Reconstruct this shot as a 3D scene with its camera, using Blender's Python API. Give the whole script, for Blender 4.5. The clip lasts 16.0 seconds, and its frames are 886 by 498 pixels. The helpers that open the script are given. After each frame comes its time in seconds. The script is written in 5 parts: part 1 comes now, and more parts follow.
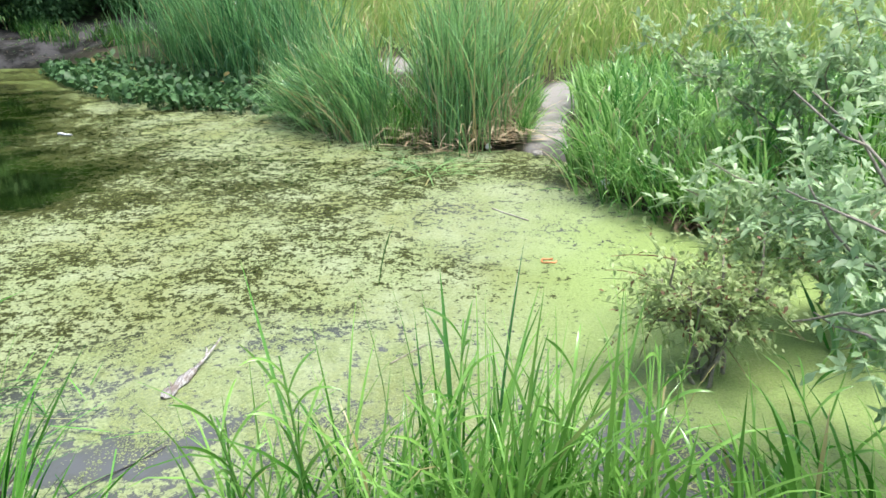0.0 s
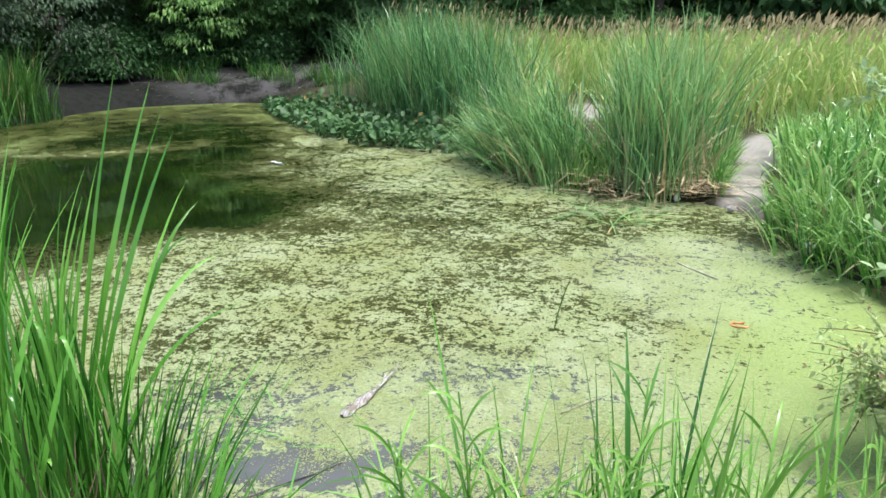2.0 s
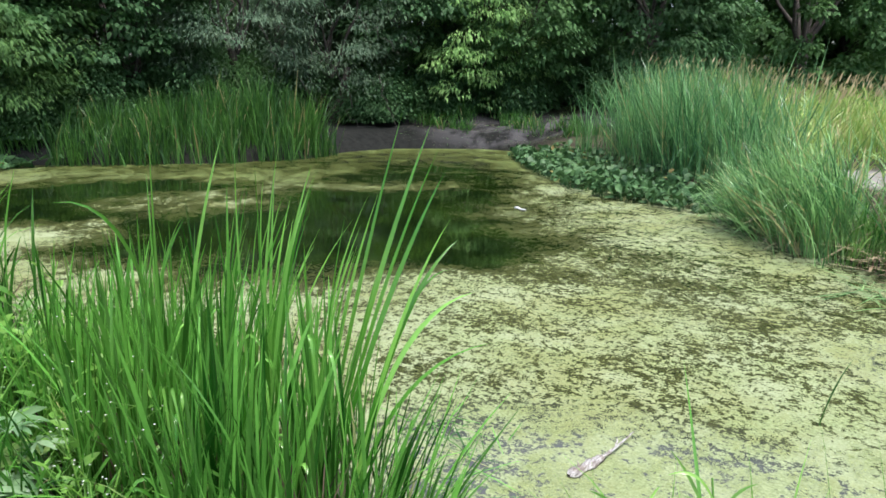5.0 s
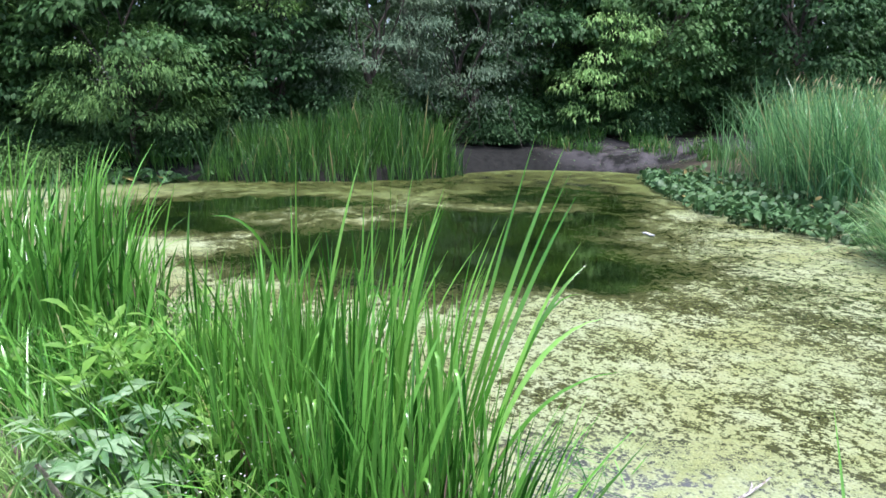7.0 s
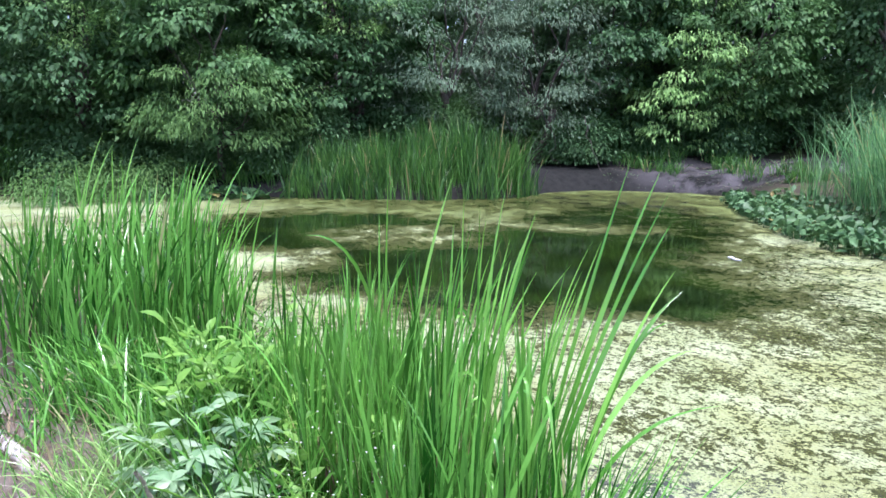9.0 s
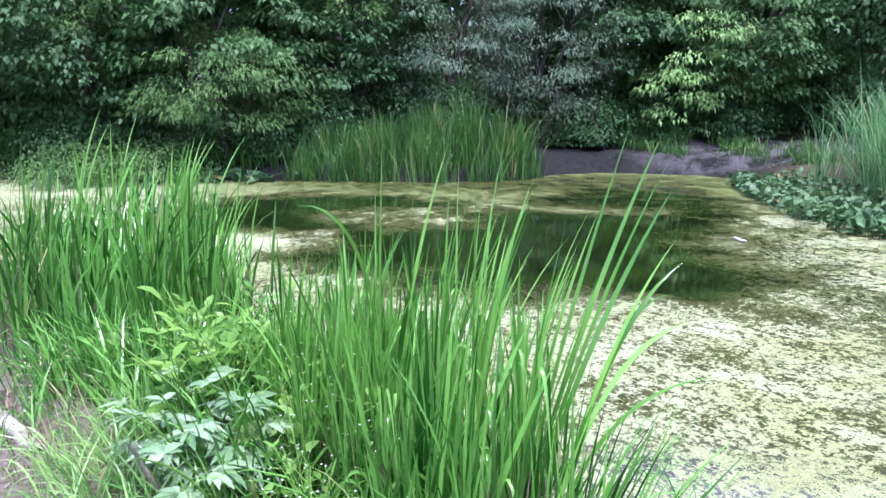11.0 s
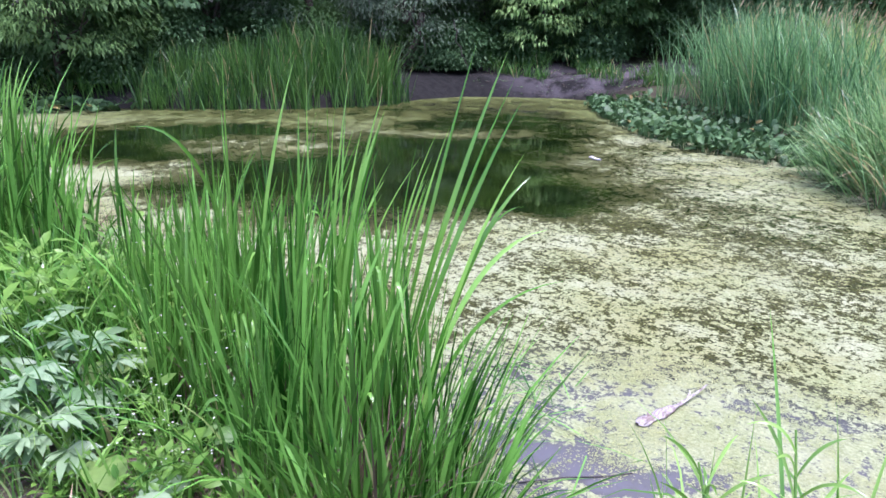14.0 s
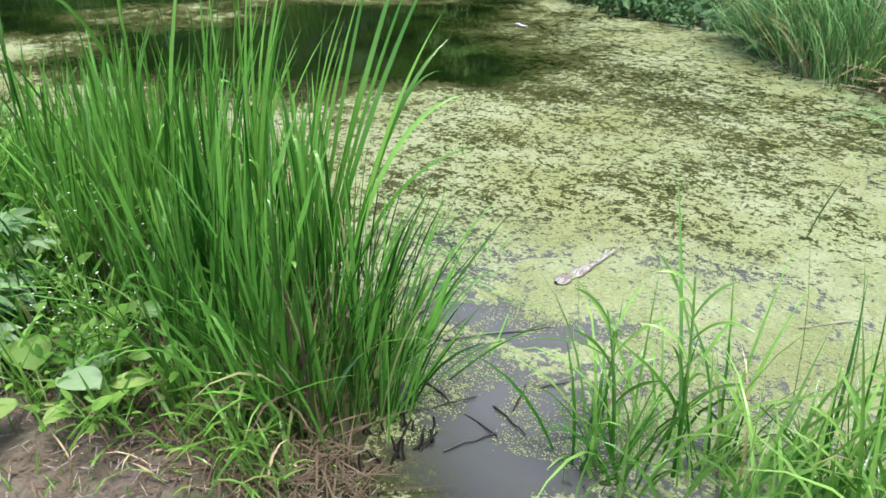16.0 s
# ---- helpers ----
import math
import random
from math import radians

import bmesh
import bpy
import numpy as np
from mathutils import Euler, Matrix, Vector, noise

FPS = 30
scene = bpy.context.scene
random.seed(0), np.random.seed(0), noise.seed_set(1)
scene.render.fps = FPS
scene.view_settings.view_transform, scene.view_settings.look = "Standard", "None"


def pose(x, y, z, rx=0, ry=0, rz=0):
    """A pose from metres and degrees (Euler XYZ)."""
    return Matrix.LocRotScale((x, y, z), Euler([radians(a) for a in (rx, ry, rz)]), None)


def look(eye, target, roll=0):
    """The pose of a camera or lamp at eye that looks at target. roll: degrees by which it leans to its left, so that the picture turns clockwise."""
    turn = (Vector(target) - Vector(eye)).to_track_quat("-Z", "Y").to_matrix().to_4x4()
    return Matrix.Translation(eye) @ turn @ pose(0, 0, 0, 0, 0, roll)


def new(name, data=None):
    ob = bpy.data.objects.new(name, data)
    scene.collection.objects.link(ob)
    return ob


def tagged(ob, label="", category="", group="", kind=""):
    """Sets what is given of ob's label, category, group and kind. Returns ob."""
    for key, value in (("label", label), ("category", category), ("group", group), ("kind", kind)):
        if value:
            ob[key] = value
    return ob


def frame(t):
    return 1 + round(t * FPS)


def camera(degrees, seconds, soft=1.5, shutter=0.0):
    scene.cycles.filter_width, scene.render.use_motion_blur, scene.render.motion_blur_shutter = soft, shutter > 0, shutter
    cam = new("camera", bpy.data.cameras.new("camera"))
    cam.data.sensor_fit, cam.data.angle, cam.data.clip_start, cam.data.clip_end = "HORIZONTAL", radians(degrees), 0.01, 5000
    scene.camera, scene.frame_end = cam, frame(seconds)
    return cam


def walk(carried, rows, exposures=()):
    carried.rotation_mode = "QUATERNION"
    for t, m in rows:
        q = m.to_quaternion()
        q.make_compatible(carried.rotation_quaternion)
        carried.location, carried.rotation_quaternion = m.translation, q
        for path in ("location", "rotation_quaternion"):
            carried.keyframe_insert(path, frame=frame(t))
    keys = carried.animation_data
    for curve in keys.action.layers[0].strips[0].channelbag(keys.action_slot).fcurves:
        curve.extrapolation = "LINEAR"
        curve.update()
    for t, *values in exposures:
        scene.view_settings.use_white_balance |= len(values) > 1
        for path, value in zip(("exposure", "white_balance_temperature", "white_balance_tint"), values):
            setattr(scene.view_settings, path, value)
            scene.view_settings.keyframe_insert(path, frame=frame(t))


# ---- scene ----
cam = camera(65.5, 16.0, soft=1.6)
EXPOSURES = [(0, 1.0, 6300, 9), (3.5, 0.86, 6300, 10), (6.5, 1.12, 6000, 18), (7.5, 1.32, 5750, 25), (9, 1.47, 5600, 28), (11.5, 1.58, 5400, 40), (12.5, 1.6, 5400, 47), (13.5, 1.32, 5500, 44), (14.5, 1.12, 5650, 37), (15.2, 0.99, 5950, 23), (16, 0.92, 6250, 15)]
PATH = [
    (0, (0.143, -0.189, 1.671), (0.083, 1.667, 0.928), -1.1),
    (0.5, (0.117, -0.191, 1.677), (-0.055, 1.664, 0.952), -0.8),
    (1, (0.1, -0.195, 1.684), (-0.204, 1.654, 0.987), -1.1),
    (1.5, (0.095, -0.192, 1.682), (-0.337, 1.646, 1.024), -1.2),
    (2, (0.083, -0.197, 1.68), (-0.463, 1.624, 1.059), -1.0),
    (2.5, (0.058, -0.216, 1.678), (-0.593, 1.579, 1.083), -0.3),
    (3, (0.037, -0.208, 1.677), (-0.735, 1.546, 1.103), 0.4),
    (3.5, (0.014, -0.195, 1.669), (-0.867, 1.515, 1.121), 1.2),
    (4, (0.0, -0.183, 1.664), (-0.987, 1.478, 1.147), 0.8),
    (6.5, (-0.033, -0.204, 1.671), (-1.38, 1.208, 1.232), 0.0),
    (7, (-0.032, -0.212, 1.672), (-1.451, 1.134, 1.252), 0.0),
    (7.5, (-0.043, -0.223, 1.676), (-1.503, 1.081, 1.268), 0.4),
    (8, (-0.053, -0.236, 1.679), (-1.543, 1.037, 1.28), 0.6),
    (8.5, (-0.068, -0.245, 1.682), (-1.596, 0.988, 1.3), 0.2),
    (9, (-0.088, -0.249, 1.682), (-1.648, 0.948, 1.315), 0.0),
    (11.5, (-0.087, -0.191, 1.617), (-1.646, 0.988, 1.192), -0.3),
    (12, (-0.083, -0.184, 1.612), (-1.6, 1.037, 1.157), -0.2),
    (12.5, (-0.082, -0.173, 1.608), (-1.543, 1.099, 1.112), 0.3),
    (13, (-0.075, -0.17, 1.606), (-1.474, 1.154, 1.068), 0.5),
    (13.5, (-0.063, -0.163, 1.603), (-1.412, 1.201, 1.037), 0.3),
    (14, (-0.053, -0.155, 1.591), (-1.331, 1.257, 0.981), 0.2),
    (14.5, (-0.043, -0.152, 1.586), (-1.26, 1.289, 0.92), 0.4),
    (15, (-0.034, -0.153, 1.571), (-1.181, 1.295, 0.804), 0.5),
    (15.5, (-0.024, -0.151, 1.565), (-1.112, 1.288, 0.7), 0.4),
    (16, (-0.011, -0.151, 1.565), (-1.048, 1.28, 0.628), 0.7),
]
walk(cam, [(t, look(eye, target, roll)) for t, eye, target, roll in PATH], EXPOSURES)

# ---- world and light ----
world = bpy.data.worlds.new("world")
scene.world = world
world.use_nodes = True
wn, wl = world.node_tree.nodes, world.node_tree.links
sky = wn.new("ShaderNodeTexSky")
sky.sky_type = "NISHITA"
sky.sun_disc = False
SUN_EL, SUN_AZ = 74.0, 105.0  # degrees; azimuth clockwise from +y
sky.sun_elevation = radians(SUN_EL)
sky.sun_rotation = radians(SUN_AZ)
sky.dust_density = 4.0
sky.air_density = 1.0
sky.ozone_density = 1.0
wn["Background"].inputs["Strength"].default_value = 0.15
wl.new(sky.outputs[0], wn["Background"].inputs["Color"])
sun = new("sun", bpy.data.lights.new("sun", "SUN"))
sun.data.energy = 2.6
sun.data.angle = radians(25)
sun.data.color = (1.0, 0.98, 0.94)
sd = Vector((math.sin(radians(SUN_AZ)) * math.cos(radians(SUN_EL)), math.cos(radians(SUN_AZ)) * math.cos(radians(SUN_EL)), math.sin(radians(SUN_EL))))
sun.matrix_world = look(sd * 50, (0, 0, 0))

rng = np.random.default_rng(7)


# ---- material helpers ----
class Mat:
    def __init__(self, name):
        self.m = bpy.data.materials.new(name)
        self.m.use_nodes = True
        self.n, self.l = self.m.node_tree.nodes, self.m.node_tree.links
        self.b = self.n["Principled BSDF"]
        self.out = self.n["Material Output"]

    def node(self, kind, **props):
        nd = self.n.new(kind)
        for k, v in props.items():
            if k == "operation":
                nd.operation = v
            elif k == "data_type":
                nd.data_type = v
            elif k == "interpolation_type":
                nd.interpolation_type = v
        return nd

    def put(self, sock, val):
        if isinstance(val, bpy.types.NodeSocket):
            self.l.new(val, sock)
        else:
            sock.default_value = val

    def math(self, op, a, b=0.0, clamp=False):
        nd = self.node("ShaderNodeMath", operation=op)
        nd.use_clamp = clamp
        self.put(nd.inputs[0], a)
        self.put(nd.inputs[1], b)
        return nd.outputs[0]

    def noise(self, vec, scale, detail=4.0, rough=0.55):
        nd = self.node("ShaderNodeTexNoise")
        self.put(nd.inputs["Vector"], vec)
        nd.inputs["Scale"].default_value = scale
        nd.inputs["Detail"].default_value = detail
        nd.inputs["Roughness"].default_value = rough
        return nd.outputs["Fac"]

    def step(self, v, lo, hi, a=0.0, b=1.0):
        nd = self.node("ShaderNodeMapRange", interpolation_type="SMOOTHSTEP")
        self.put(nd.inputs["Value"], v)
        for k, x in (("From Min", lo), ("From Max", hi), ("To Min", a), ("To Max", b)):
            nd.inputs[k].default_value = x
        return nd.outputs["Result"]

    def mix(self, f, a, b):
        nd = self.node("ShaderNodeMix", data_type="RGBA")
        self.put(nd.inputs["Factor"], f)
        self.put(nd.inputs[6], a)
        self.put(nd.inputs[7], b)
        return nd.outputs[2]

    def ell(self, pos, cx, cy, rx, ry, turn=0.0, soft=0.5):
        """1 inside an ellipse on the plan, falling to 0 outside."""
        mp = self.node("ShaderNodeMapping")
        mp.vector_type = "TEXTURE"
        self.put(mp.inputs["Vector"], pos)
        mp.inputs["Location"].default_value = (cx, cy, 0)
        mp.inputs["Rotation"].default_value = (0, 0, radians(turn))
        mp.inputs["Scale"].default_value = (rx, ry, 1000.0)
        ln = self.node("ShaderNodeVectorMath", operation="LENGTH")
        self.put(ln.inputs[0], mp.outputs[0])
        return self.step(ln.outputs["Value"], 1.0 - soft, 1.0 + soft, 1.0, 0.0)

    def pos(self):
        return self.node("ShaderNodeNewGeometry").outputs["Position"]

    def bump(self, height, strength=0.3, dist=0.01):
        nd = self.node("ShaderNodeBump")
        nd.inputs["Strength"].default_value = strength
        nd.inputs["Distance"].default_value = dist
        self.put(nd.inputs["Height"], height)
        return nd.outputs[0]


def c4(c):
    return (c[0], c[1], c[2], 1.0)


def leaf_mat(name, a, b, dry=None, dry_amount=0.0, rough=0.42, trans=0.3, grain=40.0, coat=0.0, spec=0.5, mottle=0.35):
    """Thin green tissue: random tone from piece to piece, streaky grain, light passing through."""
    m = Mat(name)
    geo, oi = m.node("ShaderNodeNewGeometry"), m.node("ShaderNodeObjectInfo")
    r = m.math("FRACT", m.math("ADD", geo.outputs["Random Per Island"], oi.outputs["Random"]))
    col = m.mix(m.math("POWER", m.step(r, 0.05, 0.92), 1.35) if mottle < 0.2 else r, c4(a), c4(b))
    g = m.noise(geo.outputs["Position"], grain, 3.0)
    big = m.noise(geo.outputs["Position"], 1.3, 2.0)
    col = m.mix(m.step(g, 0.3, 0.75, 0.0, mottle), col, c4([x * 0.6 for x in a]))
    col = m.mix(m.step(big, 0.4, 0.7, 0.0, 0.35), col, c4([b[0] * 1.25, b[1] * 1.1, b[2]]))
    if dry:
        r2 = m.math("FRACT", m.math("MULTIPLY", r, 7.31))
        col = m.mix(m.step(r2, 1.0 - dry_amount, 1.0 - dry_amount + 0.02), col, c4(dry))
    m.put(m.b.inputs["Base Color"], col)
    m.b.inputs["Roughness"].default_value = rough
    m.b.inputs["Specular IOR Level"].default_value = spec
    m.b.inputs["Coat Weight"].default_value = coat
    m.b.inputs["Coat Roughness"].default_value = 0.12
    m.put(m.b.inputs["Normal"], m.bump(g, 0.15, 0.004))
    tr = m.node("ShaderNodeBsdfTranslucent")
    m.put(tr.inputs["Color"], col)
    mx = m.node("ShaderNodeMixShader")
    mx.inputs[0].default_value = trans
    m.l.new(m.b.outputs[0], mx.inputs[1])
    m.l.new(tr.outputs[0], mx.inputs[2])
    m.l.new(mx.outputs[0], m.out.inputs["Surface"])
    return m.m


def solid_mat(name, a, b, rough=0.8, grain=30.0, bump=0.4, dist=0.01, big=2.0):
    m = Mat(name)
    p = m.pos()
    g, l = m.noise(p, grain, 6.0, 0.6), m.noise(p, big, 3.0)
    col = m.mix(m.step(g, 0.3, 0.7), c4(a), c4(b))
    col = m.mix(m.step(l, 0.35, 0.7, 0.0, 0.4), col, c4([x * 0.6 for x in a]))
    m.put(m.b.inputs["Base Color"], col)
    m.b.inputs["Roughness"].default_value = rough
    m.put(m.b.inputs["Normal"], m.bump(g, bump, dist))
    return m.m


# ---- materials ----
# the few pale leaves are dry blades and painted glints of curled ones
M_CATTAIL = leaf_mat("cattail_green", (0.013, 0.088, 0.007), (0.19, 0.5, 0.08), (0.46, 0.47, 0.2), 0.03, trans=0.36, rough=0.24, coat=0.6, mottle=0.12)
M_CATTAIL_BLUE = leaf_mat("cattail_blue_green", (0.055, 0.18, 0.055), (0.37, 0.64, 0.25), (0.5, 0.43, 0.2), 0.08, trans=0.38, rough=0.32, coat=0.35, mottle=0.12)
M_CATTAIL_FRESH = leaf_mat("fresh_cattail_green", (0.06, 0.24, 0.022), (0.24, 0.54, 0.095), trans=0.4, rough=0.22, coat=0.6, mottle=0.12)
M_CATTAIL_TALL = leaf_mat("tall_cattail_green", (0.035, 0.14, 0.045), (0.23, 0.48, 0.175), (0.46, 0.4, 0.18), 0.05, trans=0.34, rough=0.36, coat=0.2, mottle=0.12)
# cattail green lowered so the far stands carry tree shade in their colour
M_CATTAIL_FAR = leaf_mat("cattail_shaded_green", (0.02, 0.08, 0.014), (0.095, 0.25, 0.042), (0.38, 0.34, 0.14), 0.04, trans=0.4, rough=0.5, mottle=0.12)
M_GRASS = leaf_mat("sedge_green", (0.035, 0.17, 0.014), (0.3, 0.58, 0.125), (0.4, 0.36, 0.16), 0.03, trans=0.44, rough=0.24, coat=0.5, mottle=0.12)
M_BANKGRASS = leaf_mat("bank_grass_green", (0.06, 0.22, 0.035), (0.38, 0.63, 0.2), (0.42, 0.36, 0.2), 0.04, trans=0.4, mottle=0.12, rough=0.26, coat=0.6)
M_FIELD = leaf_mat("meadow_reed", (0.24, 0.42, 0.09), (0.47, 0.58, 0.19), (0.58, 0.5, 0.25), 0.1, trans=0.5, mottle=0.12)
M_FIELD_TIP = leaf_mat("meadow_tip", (0.46, 0.38, 0.19), (0.60, 0.50, 0.30), trans=0.4, rough=0.6)
M_STRAW = leaf_mat("dead_straw", (0.36, 0.28, 0.16), (0.62, 0.52, 0.34), trans=0.1, rough=0.7)
M_RUST = leaf_mat("withered_brown", (0.045, 0.034, 0.02), (0.165, 0.122, 0.072), trans=0.1, rough=0.75)
M_LILY = leaf_mat("water_plant_green", (0.022, 0.075, 0.022), (0.1, 0.21, 0.075), (0.3, 0.24, 0.08), 0.03, rough=0.5, trans=0.22, grain=18, spec=0.35)
M_BUSH = leaf_mat("grey_green_leaf", (0.2, 0.35, 0.14), (0.54, 0.7, 0.43), (0.2, 0.1, 0.06), 0.015, rough=0.36, trans=0.45)
M_OLIVE = leaf_mat("olive_leaf", (0.22, 0.33, 0.12), (0.48, 0.6, 0.3), (0.24, 0.13, 0.07), 0.08, rough=0.5, trans=0.42)
M_MAPLE = leaf_mat("dark_tree_leaf", (0.035, 0.1, 0.034), (0.07, 0.165, 0.055), trans=0.3, rough=0.6, spec=0.3)
M_MAPLE2 = leaf_mat("mid_tree_leaf", (0.05, 0.138, 0.04), (0.1, 0.215, 0.065), trans=0.34, rough=0.6, spec=0.3)
M_FEATHER = leaf_mat("feathery_tree_leaf", (0.06, 0.145, 0.036), (0.11, 0.225, 0.06), trans=0.35, rough=0.65, spec=0.25)
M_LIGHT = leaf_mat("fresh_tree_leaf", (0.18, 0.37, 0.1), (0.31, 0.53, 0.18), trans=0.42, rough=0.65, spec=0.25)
M_WILLOW = leaf_mat("silver_tree_leaf", (0.062, 0.125, 0.062), (0.135, 0.205, 0.128), trans=0.2, rough=0.65, spec=0.25)
M_WEED = leaf_mat("weed_leaf", (0.075, 0.24, 0.03), (0.25, 0.5, 0.085), trans=0.48)
M_PALE = leaf_mat("pale_weed_leaf", (0.12, 0.26, 0.1), (0.31, 0.46, 0.25), rough=0.4, trans=0.34, mottle=0.2)
M_PETAL = leaf_mat("white_petal", (0.7, 0.72, 0.66), (0.82, 0.83, 0.8), trans=0.3, rough=0.6)
M_DOCK = leaf_mat("dock_leaf", (0.117, 0.245, 0.043), (0.341, 0.515, 0.157), rough=0.5, trans=0.35)
M_BARK = solid_mat("bark", (0.035, 0.03, 0.025), (0.095, 0.08, 0.065), 0.9, 18, 0.8, 0.02)
M_TWIG = solid_mat("dry_twig", (0.19, 0.165, 0.125), (0.38, 0.34, 0.28), 0.8, 60, 0.4, 0.004)
M_LOG = solid_mat("bleached_wood", (0.14, 0.115, 0.10), (0.52, 0.48, 0.45), 0.75, 40, 0.6, 0.006, 9.0)
def drift_mat():
    m = Mat("drift_wood_grain")
    tc, mp = m.node("ShaderNodeTexCoord"), m.node("ShaderNodeMapping")
    m.put(mp.inputs["Vector"], tc.outputs["Object"])
    mp.inputs["Rotation"].default_value = (0, 0, radians(14))
    mp.inputs["Scale"].default_value = (170, 14, 170)
    g, b = m.noise(mp.outputs[0], 1.0, 5.0, 0.6), m.noise(tc.outputs["Object"], 16, 3.0)
    col = m.mix(m.step(g, 0.3, 0.65), c4((0.12, 0.105, 0.095)), c4((0.5, 0.48, 0.46)))
    col = m.mix(m.step(b, 0.44, 0.6, 0.0, 0.8), col, c4((0.16, 0.12, 0.095)))
    m.put(m.b.inputs["Base Color"], col)
    m.b.inputs["Roughness"].default_value = 0.8
    m.put(m.b.inputs["Normal"], m.bump(g, 0.6, 0.003))
    return m.m


M_DRIFT = drift_mat()
M_BIRCH = solid_mat("peeled_log_wood", (0.24, 0.18, 0.145), (0.66, 0.62, 0.58), 0.7, 12, 0.4, 0.006, 7.0)
M_WETWOOD = solid_mat("wet_black_wood", (0.015, 0.014, 0.013), (0.04, 0.035, 0.03), 0.35, 40, 0.3, 0.004)
M_WHITE = solid_mat("weathered_white_plastic", (0.62, 0.62, 0.60), (0.82, 0.82, 0.80), 0.45, 14, 0.3, 0.01)
M_ORANGE = solid_mat("orange_plastic", (0.6, 0.2, 0.07), (0.72, 0.32, 0.14), 0.45, 30, 0.1, 0.002)
M_STONE = solid_mat("pale_stone", (0.30, 0.28, 0.25), (0.5, 0.47, 0.43), 0.85, 20, 0.6, 0.01)


def ground_mat():
    m = Mat("soil")
    p = m.pos()
    fine, mid, big = m.noise(p, 45, 8, 0.65), m.noise(p, 7, 5), m.noise(p, 0.8, 3)
    soil = m.mix(fine, c4((0.018, 0.015, 0.011)), c4((0.062, 0.052, 0.039)))
    sand = m.mix(fine, c4((0.2, 0.19, 0.172)), c4((0.37, 0.355, 0.33)))
    sand = m.mix(m.step(m.noise(p, 22, 5, 0.7), 0.45, 0.65, 0.0, 0.6), sand, c4((0.2, 0.175, 0.145)))
    # paler far-bank patch, kept lit while the mud around it is darkened
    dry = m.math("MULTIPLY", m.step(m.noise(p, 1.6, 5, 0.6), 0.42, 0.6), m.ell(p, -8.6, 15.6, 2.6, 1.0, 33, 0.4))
    # far-bank mud taken near black: the trees' shade is put into its colour
    shaded_beach = m.mix(m.math("MULTIPLY", fine, m.step(mid, 0.3, 0.6, 0.35, 1.2)), c4((0.006, 0.007, 0.006)), c4((0.024, 0.025, 0.022)))
    shaded_beach = m.mix(dry, shaded_beach, m.mix(fine, c4((0.038, 0.037, 0.037)), c4((0.115, 0.111, 0.112))))
    moss = m.mix(fine, c4((0.05, 0.08, 0.02)), c4((0.11, 0.15, 0.04)))
    col = m.mix(m.math("MULTIPLY", m.step(mid, 0.35, 0.75), m.step(big, 0.3, 0.65, 0.25, 0.8)), soil, moss)
    wob = m.node("ShaderNodeVectorMath", operation="ADD")
    sc = m.node("ShaderNodeVectorMath", operation="SCALE")
    nt = m.node("ShaderNodeTexNoise")
    m.put(nt.inputs["Vector"], p)
    nt.inputs["Scale"].default_value = 2.5
    m.put(sc.inputs[0], nt.outputs["Color"])
    sc.inputs["Scale"].default_value = 0.5
    m.put(wob.inputs[0], p)
    m.put(wob.inputs[1], sc.outputs[0])
    q = wob.outputs[0]
    wob2, sub2 = m.node("ShaderNodeVectorMath", operation="ADD"), m.node("ShaderNodeVectorMath", operation="SUBTRACT")
    m.put(sub2.inputs[0], nt.outputs["Color"])
    sub2.inputs[1].default_value = (0.5, 0.5, 0.5)
    sc2 = m.node("ShaderNodeVectorMath", operation="SCALE")
    m.put(sc2.inputs[0], sub2.outputs[0])
    sc2.inputs["Scale"].default_value = 0.16
    m.put(wob2.inputs[0], p)
    m.put(wob2.inputs[1], sc2.outputs[0])
    w = wob2.outputs[0]
    path = m.math("MAXIMUM", m.math("MAXIMUM", m.ell(w, 0.98, 6.6, 0.21, 0.42, 6, 0.25), m.ell(w, 1.1, 7.3, 0.18, 0.62, -14, 0.25)), m.math("MAXIMUM", m.ell(w, 1.55, 8.9, 0.42, 1.25, -13, 0.22), m.ell(w, -0.85, 12.3, 0.8, 1.3, 20, 0.25)))
    near = m.math("MAXIMUM", m.ell(q, -1.2, 0.35, 1.7, 0.55, -22, 0.3), m.ell(q, -3.3, 0.0, 1.6, 0.6, 10, 0.3))
    col = m.mix(m.math("MAXIMUM", m.ell(q, -9.6, 15.6, 4.6, 2.0, 33, 0.35), m.ell(q, -15.0, 8.6, 9.0, 3.0, 50, 0.3)), col, shaded_beach)
    col = m.mix(m.math("MULTIPLY", near, 0.6), col, m.mix(fine, c4((0.12, 0.098, 0.078)), c4((0.28, 0.24, 0.2))))
    col = m.mix(path, col, sand)
    col = m.mix(m.math("MULTIPLY", m.ell(w, 0.95, 6.36, 0.26, 0.22, 20, 0.5), 0.7), col, c4((0.05, 0.043, 0.035)))
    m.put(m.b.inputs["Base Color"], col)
    m.b.inputs["Roughness"].default_value = 0.92
    m.b.inputs["Specular IOR Level"].default_value = 0.12
    m.put(m.b.inputs["Normal"], m.bump(m.math("ADD", fine, m.math("MULTIPLY", m.math("MULTIPLY", mid, 2.0), m.math("SUBTRACT", 1.0, path))), 0.6, 0.02))
    return m.m


